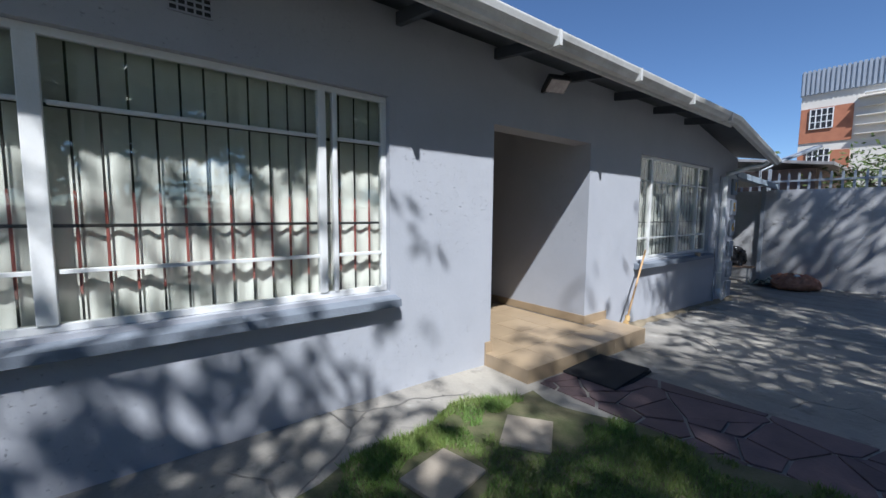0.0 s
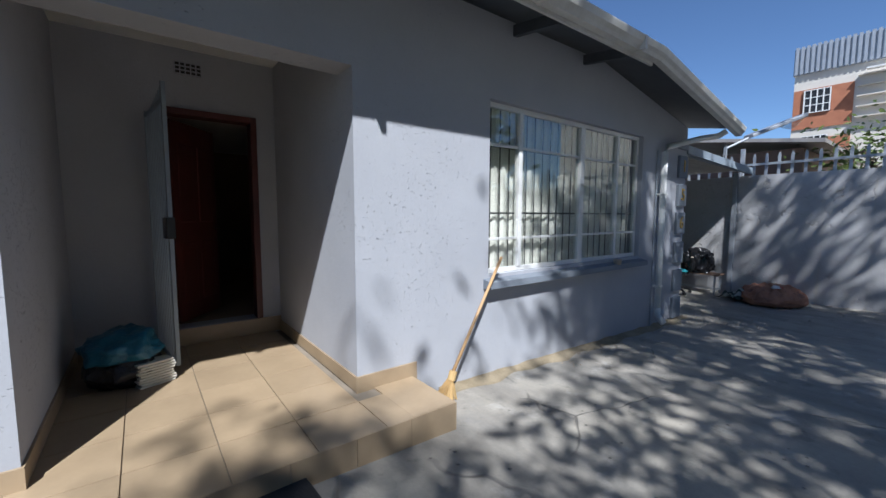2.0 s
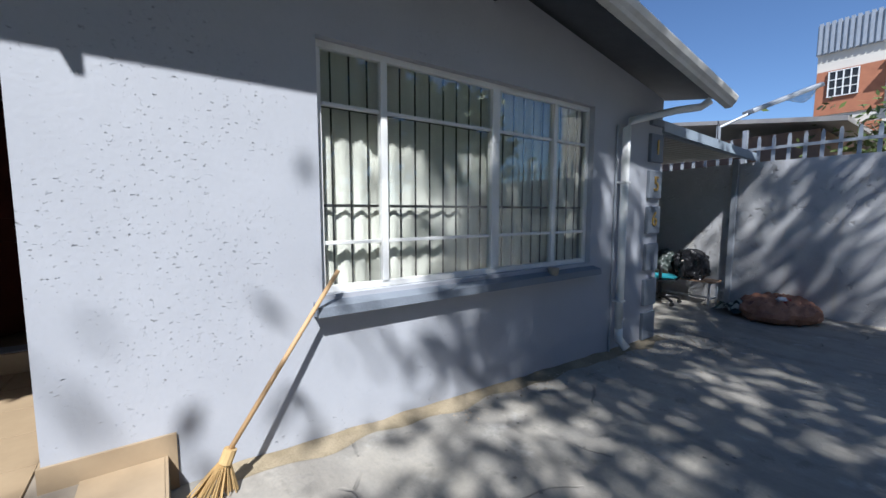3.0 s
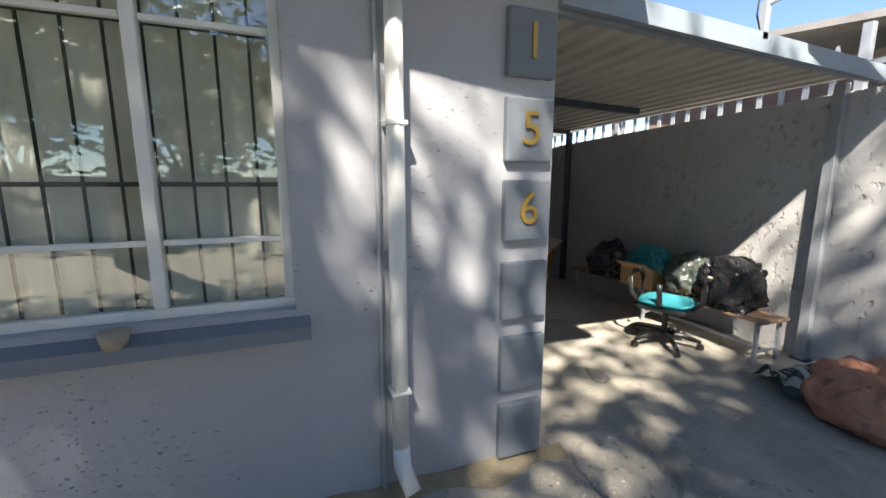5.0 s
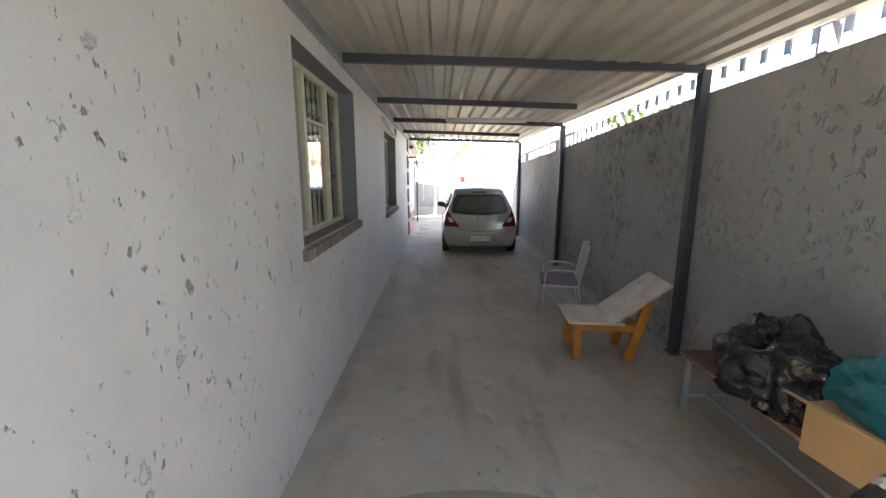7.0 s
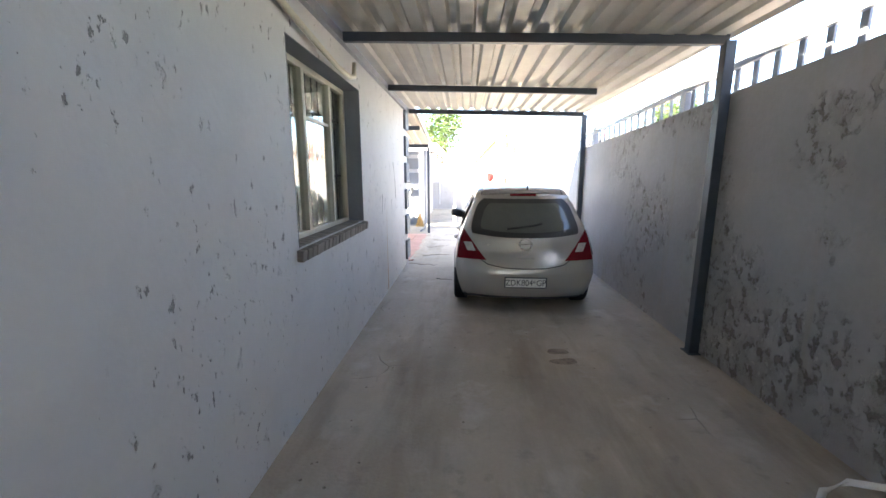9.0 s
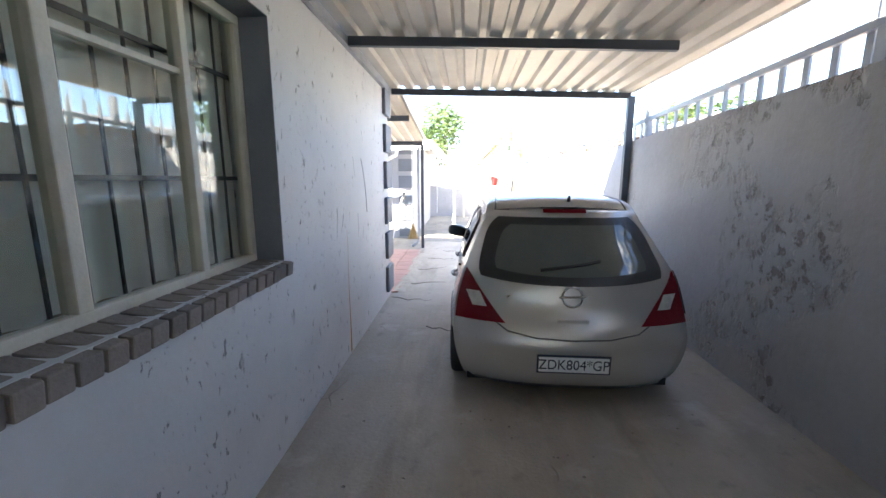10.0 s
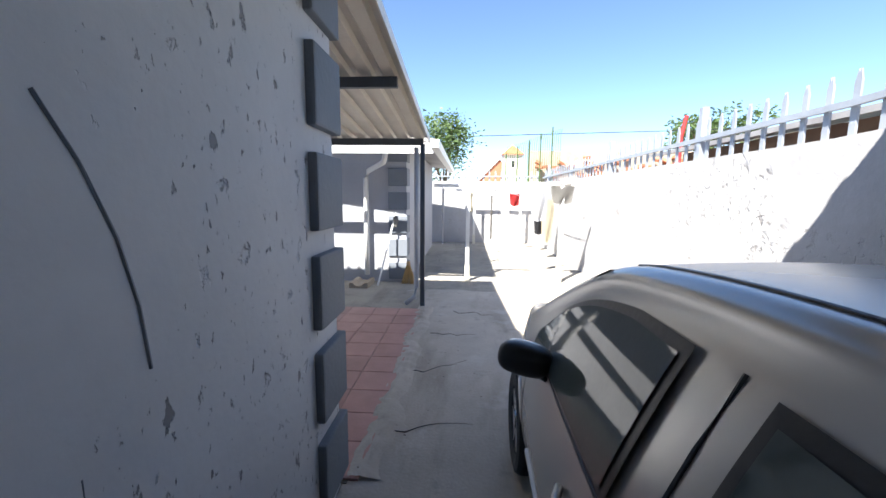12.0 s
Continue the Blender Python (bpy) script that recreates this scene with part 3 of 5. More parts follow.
for S in (S1, S2):
    lining = thing("window_reveal", pose(0, 0, 0), "dark grey painted reveal around the side window", "reveal", kind="structure")
    part("reveal_side", box(-0.149, 0.002, S[0] - 0.001, S[0] + 0.004, S[2] + 0.006, S[3] - 0.004), QUOIN, lining)
    part("reveal_side", box(-0.149, 0.002, S[1] - 0.004, S[1] + 0.001, S[2] + 0.006, S[3] - 0.004), QUOIN, lining)
    part("reveal_head", box(-0.149, 0.002, S[0] + 0.004, S[1] - 0.004, S[3] - 0.004, S[3] + 0.001), QUOIN, lining)
for a, b, S in ((W1[0] - 0.06, W1[1] + 0.05, W1), (W2[0] - 0.06, W2[1] + 0.06, W2)):
    sec = [(0.05, -0.02), (-0.10, -0.055), (-0.105, -0.115), (0.0, -0.125), (0.05, -0.125)]
    tagged(part("window_sill", add_prism(bmesh.new(), sec, lambda u, v, k, a=a, b=b, S=S: (b if k else a, u, S[2] + v)), QUOIN), "sloped grey plaster window sill", kind="structure")

# portico platform, its tiles and skirting
step = thing("porch_step", pose(0, 0, 0), "cream tiled porch platform with a raised front edge", "porch step", kind="structure")
part("base", box(-7.345, -5.085, -0.565, BACK - 0.01, 0.0, STEP - 0.012), GROUT, step)
tagged(part("door_step", box(-6.62, PX1, BACK - 0.03, BACK + 0.2, STEP, 0.505, 0.006), TILE), "cream tiled door threshold", kind="structure")
sk = thing("skirting", pose(0, 0, 0), "cream tile skirting around the porch", "skirting", kind="structure")
part("skirting_tile", box(PX1 - 0.015, PX1 + 0.001, 0.0, BACK - 0.03, STEP, STEP + 0.11), TILE, sk)
part("skirting_tile", box(PX1 - 0.015, -5.03, -0.018, -0.001, STEP - 0.25, STEP + 0.11), TILE, sk)
part("skirting_tile", box(PX0, PX0 + 0.014, 0.0, BACK - 0.03, STEP, STEP + 0.11), TILE, sk)
part("skirting_tile", box(PX0 - 0.08, PX0 + 0.014, -0.018, -0.001, STEP - 0.2, STEP + 0.11), TILE, sk)
part("skirting_tile", box(PX0 + 0.014, -6.62, BACK - 0.016, BACK - 0.001, STEP, STEP + 0.11), TILE, sk)

# front door, gate, vents
dw, dh = DOOR[1] - DOOR[0], DOOR[3] - DOOR[2]
d1 = thing("door_1", pose(DOOR[0], BACK, DOOR[2]), "red-brown panelled wooden door standing open in a steel frame", "door", kind="structure")
for b in ((0, 0.06, 0, dh), (dw - 0.06, dw, 0, dh), (0.06, dw - 0.06, dh - 0.06, dh)):
    part("door_frame", box(b[0], b[1], -0.03, 0.14, b[2], b[3], 0.006), DOORWOOD, d1)
leaf = part("door_leaf", box(0, 0.72, -0.02, 0.02, 0.02, dh - 0.08, 0.004), DOORWOOD, d1)
leaf.matrix_basis = pose(0.07, 0.15, 0, 0, 0, 52)
for z0, z1 in ((0.2, 0.85), (1.05, dh - 0.3)):
    for a, b in ((0.09, 0.32), (0.4, 0.63)):
        pn = part("door_panel", box(a, b, -0.03, 0.03, z0, z1, 0.012), DOORWOOD, leaf)
part("door_handle", rod([(0.66, -0.02, 0.98), (0.66, -0.07, 0.98), (0.56, -0.07, 0.98)], 0.009, 6), CHROME, leaf)
gate = thing("security_gate", pose(DOOR[0] - 0.10, BACK - 0.05, 0.40, 0, 0, -82), "blue-grey steel security gate swung open", "gate")
gh = 2.28
for b in ((0, 0.03, 0, gh - 0.1), (0.72, 0.75, 0, gh), (0.03, 0.72, 0, 0.03), (0.03, 0.72, gh - 0.16, gh - 0.13)):
    part("gate_frame", box(b[0], b[1], -0.015, 0.015, b[2], b[3]), GATEMAT, gate)
for i in range(9):
    u = 0.09 + i * 0.07
    part("gate_bar", box(u - 0.007, u + 0.007, -0.007, 0.007, 0.03, gh - 0.02 - 0.06 * abs(i - 8) / 4), GATEMAT, gate)
part("lock_box", box(0.60, 0.76, -0.03, 0.03, 1.05, 1.22, 0.006), BLACKPL, gate)


def vent(m, label):
    v = thing("air_vent", m, label, "air vent", group="air vents")
    part("backing", box(-0.115, 0.115, -0.004, 0.002, -0.06, 0.06), BLACKPL, v)
    for k in range(4):
        z = -0.06 + 0.037 * k
        part("vent_rib", box(-0.115, 0.115, -0.014, 0.0, z, z + 0.010), PLASTER, v)
    for k in range(6):
        x = -0.115 + 0.044 * k
        part("vent_rib", box(x, x + 0.010, -0.0135, 0.0, -0.06, 0.06), PLASTER, v)


vent(pose(-6.33, BACK, 3.04), "grey plastered air brick above the door")
vent(pose(-9.84, 0, 3.01), "grey plastered air brick above the front window")

flood = thing("flood_light", pose(-6.55, -0.02, 3.13), "small square flood light under the eave", "flood light")
fl = pose(0, -0.17, 0.03, 52, 0, -20)
part("bracket", box(-0.02, 0.02, -0.16, 0.02, -0.02, 0.02), BLACKPL, flood)
part("housing", box(-0.13, 0.13, -0.03, 0.045, -0.09, 0.09, 0.015, fl), BLACKPL, flood)
part("lens", box(-0.11, 0.11, -0.038, -0.028, -0.075, 0.075, 0.004, fl), CLEARLAMP, flood)

# ---- boundary wall and fence ----
BW = [(-12, 3.19, 2.47), (0.3, 3.19, 2.46), (4, 3.11, 2.345), (8.5, 3.06, 2.10), (12, 3.06, 1.965), (22.6, 3.08, 1.965)]


def bw(y):
    for (a, xa, za), (b, xb, zb) in zip(BW, BW[1:]):
        if a <= y <= b:
            k = (y - a) / (b - a)
            return xa + (xb - xa) * k, za + (zb - za) * k


def boundary():
    bm = bmesh.new()
    ends = []
    for y, x, z in BW:
        ends.append([bm.verts.new(p) for p in ((x, y, -0.1), (x, y, z), (x + 0.22, y, z), (x + 0.22, y, -0.1))])
    for a, b in zip(ends, ends[1:]):
        for i in range(4):
            bm.faces.new((a[i], a[(i + 1) % 4], b[(i + 1) % 4], b[i]))
    bm.faces.new(ends[0])
    bm.faces.new(ends[-1])
    bmesh.ops.recalc_face_normals(bm, faces=bm.faces)
    return bm


tagged(part("wall_boundary", boundary(), BOUNDARY), "grey peeling plaster boundary wall", kind="structure")
tagged(part("wall_back", box(-4, 3.2, 22.6, 22.8, -0.1, 2.05), BOUNDARY), kind="structure")
tagged(part("wall_street", box(-20, 3.4, -12.2, -12, 0, 1.9), BOUNDARY), kind="structure")
tagged(part("wall_left_garden", box(-20.2, -20, -12, 0, 0, 2.0), BOUNDARY), kind="structure")

fence = thing("palisade_fence", pose(0, 0, 0), "grey steel palisade fence fixed on top of the boundary wall", "fence")
spike = box(-0.008, 0.008, -0.024, 0.024, 0.0, 0.40)
add_prism(spike, [(-0.024, 0.40), (0.024, 0.40), (0.008, 0.47), (0.0, 0.44), (-0.008, 0.47)], lambda u, v, k: (-0.006 + 0.012 * k, u, v))
spike_mesh = part("fence_pale", spike, GALV, fence)
y = -6.0
first = True
while y < 22.4:
    x, z = bw(y)
    if first:
        ob, first = spike_mesh, False
    else:
        ob = new("fence_pale", spike_mesh.data)
        ob.parent = fence
    ob.matrix_basis = pose(x + 0.11, y, z - 0.03)
    y += 0.20
for (a, xa, za), (b, xb, zb) in zip(BW, BW[1:]):
    a = max(a, -6.2)
    xa, za = bw(a)
    part("fence_rail", add_prism(bmesh.new(), [(0, 0), (0.035, 0), (0.035, 0.045), (0, 0.045)], lambda u, v, k: ((xb if k else xa) + 0.075 + u - 0.012, b if k else a, (zb if k else za) + 0.2 + v)), GALV, fence)
for y in (-5, -2.4, 0.2, 2.9, 5.6, 8.3, 11.0, 13.7, 16.4, 19.1, 21.8):
    x, z = bw(y)
    part("fence_post", box(x + 0.07, x + 0.14, y - 0.035, y + 0.035, z - 0.02, z + 0.56, 0.004), GALV, fence)
back_fence = thing("palisade_fence", pose(0, 0, 0), "low steel spikes along the back wall", "fence")
for i in range(30):
    ob = new("fence_pale", spike_mesh.data)
    ob.parent = back_fence
    ob.matrix_basis = pose(-2.8 + 0.2 * i, 22.7, 1.95, 0, 0, 90)
part("fence_rail", box(-3, 3.0, 22.65, 22.69, 2.2, 2.24), GALV, back_fence)

# ---- carport ----
CZL, CZR, CY0, CY1 = 2.60, 2.50, 0.03, 11.25
carport = thing("carport", pose(0, 0, 0), "steel carport with ribbed sheet roof against the house", "carport", kind="structure")


def rib_sheet(x0, x1, y0, y1, z0, z1, ya=None, dz=0.0, pitch=0.19, high=0.036):
    """Trapezoid-ribbed roof sheet, ribs along y; z from z0 at x0 to z1 at x1, and dz more at y1."""
    bm = bmesh.new()
    prof, x = [], x0
    while x < x1:
        for du, dv in ((0, 0), (0.095, 0), (0.115, high), (0.165, high)):
            if x + du < x1:
                prof.append((x + du, dv))
        x += pitch
    prof.append((x1, 0))
    skin = []
    for up in (0.0, 0.006):
        skin.append([[bm.verts.new((px, y1 if k else y0, z0 + (z1 - z0) * (px - x0) / (x1 - x0) + v + dz * k + up)) for px, v in prof] for k in range(2)])
    (a0, a1), (b0, b1) = skin
    n = len(prof) - 1
    for i in range(n):
        bm.faces.new((a0[i], a1[i], a1[i + 1], a0[i + 1]))
        bm.faces.new((b0[i], b0[i + 1], b1[i + 1], b1[i]))
        bm.faces.new((a0[i], a0[i + 1], b0[i + 1], b0[i]))
        bm.faces.new((a1[i], b1[i], b1[i + 1], a1[i + 1]))
    bm.faces.new((a0[0], b0[0], b1[0], a1[0]))
    bm.faces.new((a0[n], a1[n], b1[n], b0[n]))
    return bm


part("roof_sheet", rib_sheet(0.03, 3.14, CY0, 3.9, CZL + 0.06, CZR + 0.06), SHEET, carport)
part("roof_sheet", rib_sheet(0.03, 3.06, 3.88, 7.6, CZL + 0.064, CZR + 0.064), SHEET, carport)
part("roof_sheet", rib_sheet(0.03, 3.03, 7.58, CY1, CZL + 0.068, CZR + 0.068), SHEET, carport)
for y in (0.08, 1.95, 3.8, 5.65, 7.5, 9.35, 11.2):
    xr = min(bw(y)[0] + 0.02, 3.14) if y < 1 else (bw(y)[0] - 0.06 if y in (3.8, 7.5, 11.2) else 2.62)
    part("cross_beam", add_prism(bmesh.new(), [(0.01, CZL), (xr, CZR + 0.02), (xr, CZR - 0.05), (0.01, CZL - 0.07)], lambda u, v, k, y=y: (u, y + 0.05 * (k - 0.5), v + 0.055)), STEEL if y > 1 else GALV, carport)
part("front_beam", add_prism(bmesh.new(), [(0.01, CZL + 0.0), (3.15, CZR - 0.02), (3.15, CZR + 0.105), (0.01, CZL + 0.125)], lambda u, v, k: (u, -0.02 + 0.045 * k, v)), GATEMAT, carport)
part("wall_plate", box(0.004, 0.045, 0.1, 11.2, CZL - 0.02, CZL + 0.05), GALV, carport)
for y in (0.25, 3.8, 7.5, 11.2):
    x = bw(y)[0]
    part("carport_post", box(x - 0.09, x - 0.012, y - 0.04, y + 0.04, 0.0, CZR + 0.03, 0.004), STEEL if y > 1 else GALV, carport)
    part("base_plate", box(x - 0.11, x - 0.005, y - 0.07, y + 0.07, 0.0, 0.012), STEEL, carport)
light_tube = thing("fluorescent_lamp", pose(1.53, 6.3, 2.40), "unlit tube lamp under the carport roof", "lamp")
part("channel", box(-0.6, 0.6, -0.03, 0.03, 0.045, 0.09), WHITE, light_tube)
part("tube", rod([(-0.58, 0, 0.03), (0.58, 0, 0.03)], 0.014, 8), WHITE, light_tube)

# street-type lamp on the carport's front beam
yard_lamp = thing("yard_lamp", pose(1.63, 0.0, 2.62), "grey flat flood lamp on a bent steel arm", "lamp")
part("stub", box(-0.025, 0.025, -0.02, 0.02, 0, 0.24), GALV, yard_lamp)
part("arm", rod([(0, 0, 0.22), (0.35, -0.25, 0.42)], 0.02, 8), GALV, yard_lamp)
head = part("lamp_head", bmesh.new(), GALV, yard_lamp)
hm = Matrix.Translation((0.75, -0.53, 0.63)) @ Vector((1.17, -0.84, 0.56)).to_track_quat("X", "Z").to_matrix().to_4x4()
hb = box(-0.55, 0.5, -0.11, 0.11, -0.03, 0.035, 0.02, hm)
hb.to_mesh(head.data)
hb.free()
head.data.materials.clear()
head.data.materials.append(GALV)
part("lamp_cover", sheet(12, 6, lambda u, v: hm @ Vector((0.05 + 0.42 * u, -0.09 + 0.18 * v, -0.03 - 0.12 * math.sin(math.pi * u) * math.sin(math.pi * v)))), LAMPGLASS, yard_lamp, smooth=True)
part("wire", rod([(-0.03, 0, 0.05), (-0.14, -0.04, 0.12), (-0.1, -0.02, 0.3), (0.02, 0, 0.26)], 0.006, 5), BLACKPL, yard_lamp)
conduit = thing("wall_pipe", pose(0, 0, 0), "drooping grey pipe under the carport roof", "pipe")
part("pipe", rod([(0.03, 6.2, 2.48), (0.05, 6.7, 2.40), (0.07, 7.2, 2.33), (0.08, 7.5, 2.32), (0.05, 7.75, 2.38), (0.04, 7.8, 2.5)], 0.02, 8), CREAM, conduit, smooth=True)


# ---- car ----
def lerp_table(tab, x):
    """Smooth curve through a table of places and values."""
    n = len(tab)
    x = min(max(x, tab[0][0]), tab[-1][0])
    for i in range(n - 1):
        (a, va), (b, vb) = tab[i], tab[i + 1]
        if x <= b:
            d = (vb - va) / (b - a)
            da = (vb - tab[i - 1][1]) / (b - tab[i - 1][0]) if i else d
            db = (tab[i + 2][1] - va) / (tab[i + 2][0] - a) if i + 2 < n else d
            k, h = (x - a) / (b - a), b - a
            return va * (1 + 2 * k) * (1 - k) ** 2 + da * h * k * (1 - k) ** 2 + vb * k * k * (3 - 2 * k) + db * h * k * k * (k - 1)


REAR = [(0.15, 0.10), (0.30, 0.02), (0.50, 0.0), (0.62, 0.03), (0.75, 0.09), (0.98, 0.15), (1.12, 0.27), (1.40, 0.50), (1.50, 0.62)]
TOP = [(0.0, 1.40), (0.45, 1.462), (1.3, 1.495), (2.0, 1.475), (2.45, 1.40), (3.1, 1.07), (3.25, 1.01), (3.7, 0.90), (3.92, 0.62)]
WIDE = [(0.15, 0.74), (0.28, 0.80), (0.50, 0.855), (0.72, 0.85), (0.93, 0.80), (1.20, 0.69), (1.45, 0.565)]
PLAN = [(0.0, 0.955), (0.5, 0.99), (1.5, 1.0), (2.7, 0.99), (3.4, 0.93), (3.92, 0.72)]


def half_width(s, z):
    return lerp_table(PLAN, s) * lerp_table(WIDE, z)


def side_y(s, z):
    """Along-car place of the grid line s at height z: lines lean with the hatch at the back."""
    f = max(0.0, 1 - s / 1.3)
    return s + f * f * (lerp_table(REAR, z) + 0.16)


def car_side(s, z, off=0.0, sg=-1):
    return Vector((sg * (half_width(s, z) + off), side_y(s, z), z))


def car_rear(x, z, off=0.0):
    w = half_width(0, z)
    return Vector((x, lerp_table(REAR, z) + 0.16 * abs(x / w) ** 3 - off, z))


def car_body():
    bm = bmesh.new()
    ns, nz, na = 44, 26, 7
    cols = []
    for i in range(ns + 1):
        s = 3.92 * i / ns
        zt = lerp_table(TOP, s)
        zb = 0.2
        col = []
        r = 0.07
        for j in range(nz + 1):
            z = zb + (zt - r - zb) * j / nz
            col.append((half_width(s, z), side_y(s, z), z))
        w = half_width(s, zt - r)
        for j in range(1, na + 1):
            a = math.pi / 2 * j / na
            x = w - r * (1 - math.cos(a)) if j < na else 0
            col.append((w - 0.9 * r * (1 - math.cos(a)), side_y(s, zt - r + r * math.sin(a)), zt - r + r * math.sin(a)))
        wt = col[-1][0]
        for k in range(1, 5):
            col.append((wt * (1 - k / 4), col[nz + na][1], zt + 0.025 * (1 - (1 - k / 4) ** 2)))
        cols.append(col)
    grid = [[[bm.verts.new((sg * x, y, z)) for x, y, z in c] for c in cols] for sg in (-1, 1)]
    for g in grid:
        for a, b in zip(g, g[1:]):
            for j in range(len(a) - 1):
                bm.faces.new((a[j], a[j + 1], b[j + 1], b[j]))
    # back and front closed by grids between the two sides
    for end in (0, -1):
        lo, hi = grid[0][end], grid[1][end]
        nx = 16
        rows = []
        for j in range(nz + na + 1):
            p, q = lo[j].co, hi[j].co
            row = [lo[j]]
            for k in range(1, nx):
                x = p.x + (q.x - p.x) * k / nx
                w = abs(p.x)
                yy = (lerp_table(REAR, p.z) + 0.16 * abs(x / w) ** 3) if end == 0 else p.y + 0.1 * (1 - abs(x / w) ** 3)
                row.append(bm.verts.new((x, yy, p.z + (0.02 * (1 - (x / w) ** 2) if j == nz + na else 0))))
            row.append(hi[j])
            rows.append(row)
        for a, b in zip(rows, rows[1:]):
            for k in range(nx):
                bm.faces.new((a[k], a[k + 1], b[k + 1], b[k]))
    bmesh.ops.remove_doubles(bm, verts=bm.verts, dist=0.002)
    bmesh.ops.recalc_face_normals(bm, faces=bm.faces)
    return bm


def patch(place, outline, nu=14, nv=8):
    """A skin over the car: outline(u, v) gives surface coordinates."""
    bm = sheet(nu, nv, lambda u, v: place(*outline(u, v)))
    bmesh.ops.recalc_face_normals(bm, faces=bm.faces)
    return bm


def strip(pts, r):
    return rod(pts, r, 5)


CS = 0.93
car = thing("hatchback_car", Matrix.Translation((1.69, 8.36, 0.0)) @ Matrix.Rotation(radians(-1.0), 4, "Z") @ Matrix.Diagonal((CS, CS, CS, 1)), "silver five-door hatchback car parked under the carport", "car")
part("body", car_body(), SILVER, car, smooth=True)
GL0, GL1 = 0.99, 1.33
hw = lambda z: half_width(0, z)
tail_w = lambda z: 0.66 - 0.20 * max(0, (z - 1.16) / 0.24) ** 1.5


def glass_outline(u, v, grow=0.0):
    z = GL0 - 0.045 * (1 - abs(2 * u - 1) ** 2.2) - grow + (GL1 - GL0 + 0.045 * (1 - abs(2 * u - 1) ** 2.2) + 2 * grow) * v
    w = (0.635 + grow) * (1 - 0.16 * v) * (1 - 0.12 * (abs(v - 0.45) / 0.55) ** 4)
    return (-w + 2 * w * u, z)


rear_glass = part("rear_window", patch(lambda x, z: car_rear(x, z, 0.008), lambda u, v: glass_outline(u, v, 0.03), 20, 10), BLACKPL, car, "black-edged rear window", smooth=True)
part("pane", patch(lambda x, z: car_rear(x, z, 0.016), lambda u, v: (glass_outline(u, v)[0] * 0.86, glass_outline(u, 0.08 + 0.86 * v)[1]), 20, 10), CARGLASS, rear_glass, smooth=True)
wiper = part("rear_wiper", strip([car_rear(x, 1.02 + 0.02 * k, 0.03) for k, x in enumerate((-0.22, -0.05, 0.1, 0.2))], 0.012), BLACKPL, car)
part("brake_light", patch(lambda x, z: car_rear(x, z, 0.02), lambda u, v: (-0.16 + 0.32 * u, 1.392 + 0.03 * v), 6, 2), REDLAMP, car, "dark red third brake light")
part("antenna", rod([(0.08, 0.72, 1.47), (0.08, 0.70, 1.515)], 0.018, 8, 0.008), BLACKPL, car)
for sg in (-1, 1):
    def lamp_out(u, v, sg=sg):
        z = 0.66 + 0.34 * v
        inner = 0.455 + 0.27 * v ** 0.9
        return (sg * (inner + (hw(z) * 0.992 - inner) * u), z)
    tl = part("tail_light", patch(lambda x, z: car_rear(x, z, 0.012), lamp_out, 8, 10), REDLAMP, car, "dark red wraparound tail light", smooth=True)
    part("lens", patch(lambda x, z: car_rear(x, z, 0.018), lambda u, v, sg=sg: (sg * (0.585 + 0.05 * v + 0.10 * u), 0.755 + 0.10 * v), 4, 4), CLEARLAMP, tl)
    part("lamp_wing", patch(lambda s, z, sg=sg: car_side(s, z, 0.012, sg), lambda u, v: (0.0 + (0.16 - 0.10 * v) * u, 0.70 + 0.30 * v), 5, 8), REDLAMP, tl, smooth=True)
    part("reflector_strip", patch(lambda x, z: car_rear(x, z, 0.014), lambda u, v, sg=sg: (sg * (0.50 + 0.27 * u), 0.515 + 0.03 * u + 0.03 * v), 6, 2), SILVER, car)
    # side glass
    sd = lambda s, z, sg=sg: car_side(s, z, 0.018, sg)

    def front_win(u, v):
        s = 1.74 + 1.11 * u
        zt = min(1.36, lerp_table(TOP, s) - 0.10 - 0.05 * u)
        zt = min(zt, 0.95 + max(0.0, (2.90 - s)) * 0.80)
        return (s, 0.95 + (max(zt, 0.953) - 0.95) * v)

    def back_win(u, v):
        s = 0.50 + 1.00 * u
        zt = 1.36 - 0.05 * (1 - u) ** 2
        zb = 0.955 + 0.06 * (1 - u) ** 1.5
        return (s - 0.04 * v * (1 - u) + 0.06 * v * u * 0, zb + (zt - zb) * v)
    for nm, fn in (("door_window", front_win), ("door_window", back_win)):
        rim = part(nm, patch(sd, fn, 16, 10), BLACKPL, car, "side window painted grey-green for see-through light, black rubber rim", smooth=True)
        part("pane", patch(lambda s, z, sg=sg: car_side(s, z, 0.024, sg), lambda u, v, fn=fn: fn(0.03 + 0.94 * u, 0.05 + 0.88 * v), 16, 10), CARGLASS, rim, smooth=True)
    for s0 in (1.62, 2.85):
        part("door_seam", strip([car_side(s0 - 0.12 * max(0, (0.5 - z)) + (0.0 if s0 < 2 else 0.05 * (0.9 - z)), z, 0.001, sg) for z in (0.28, 0.45, 0.65, 0.85, 0.93)] + ([car_side(1.62 - 0.02, z, 0.002, sg) for z in (1.05, 1.2, 1.36)] if s0 < 2 else []), 0.006), BLACKPL, car)
    part("roof_seam", strip([Vector((sg * (half_width(s, lerp_table(TOP, s) - 0.07) - 0.085), side_y(s, lerp_table(TOP, s)), lerp_table(TOP, s) + 0.003)) for s in (0.02 + 0.144 * q for q in range(17))], 0.006), BLACKPL, car)
    part("belt_trim", strip([car_side(s, 0.945, 0.006, sg) for s in (0.55, 0.9, 1.4, 1.9, 2.4, 2.85)], 0.014), BLACKPL, car)
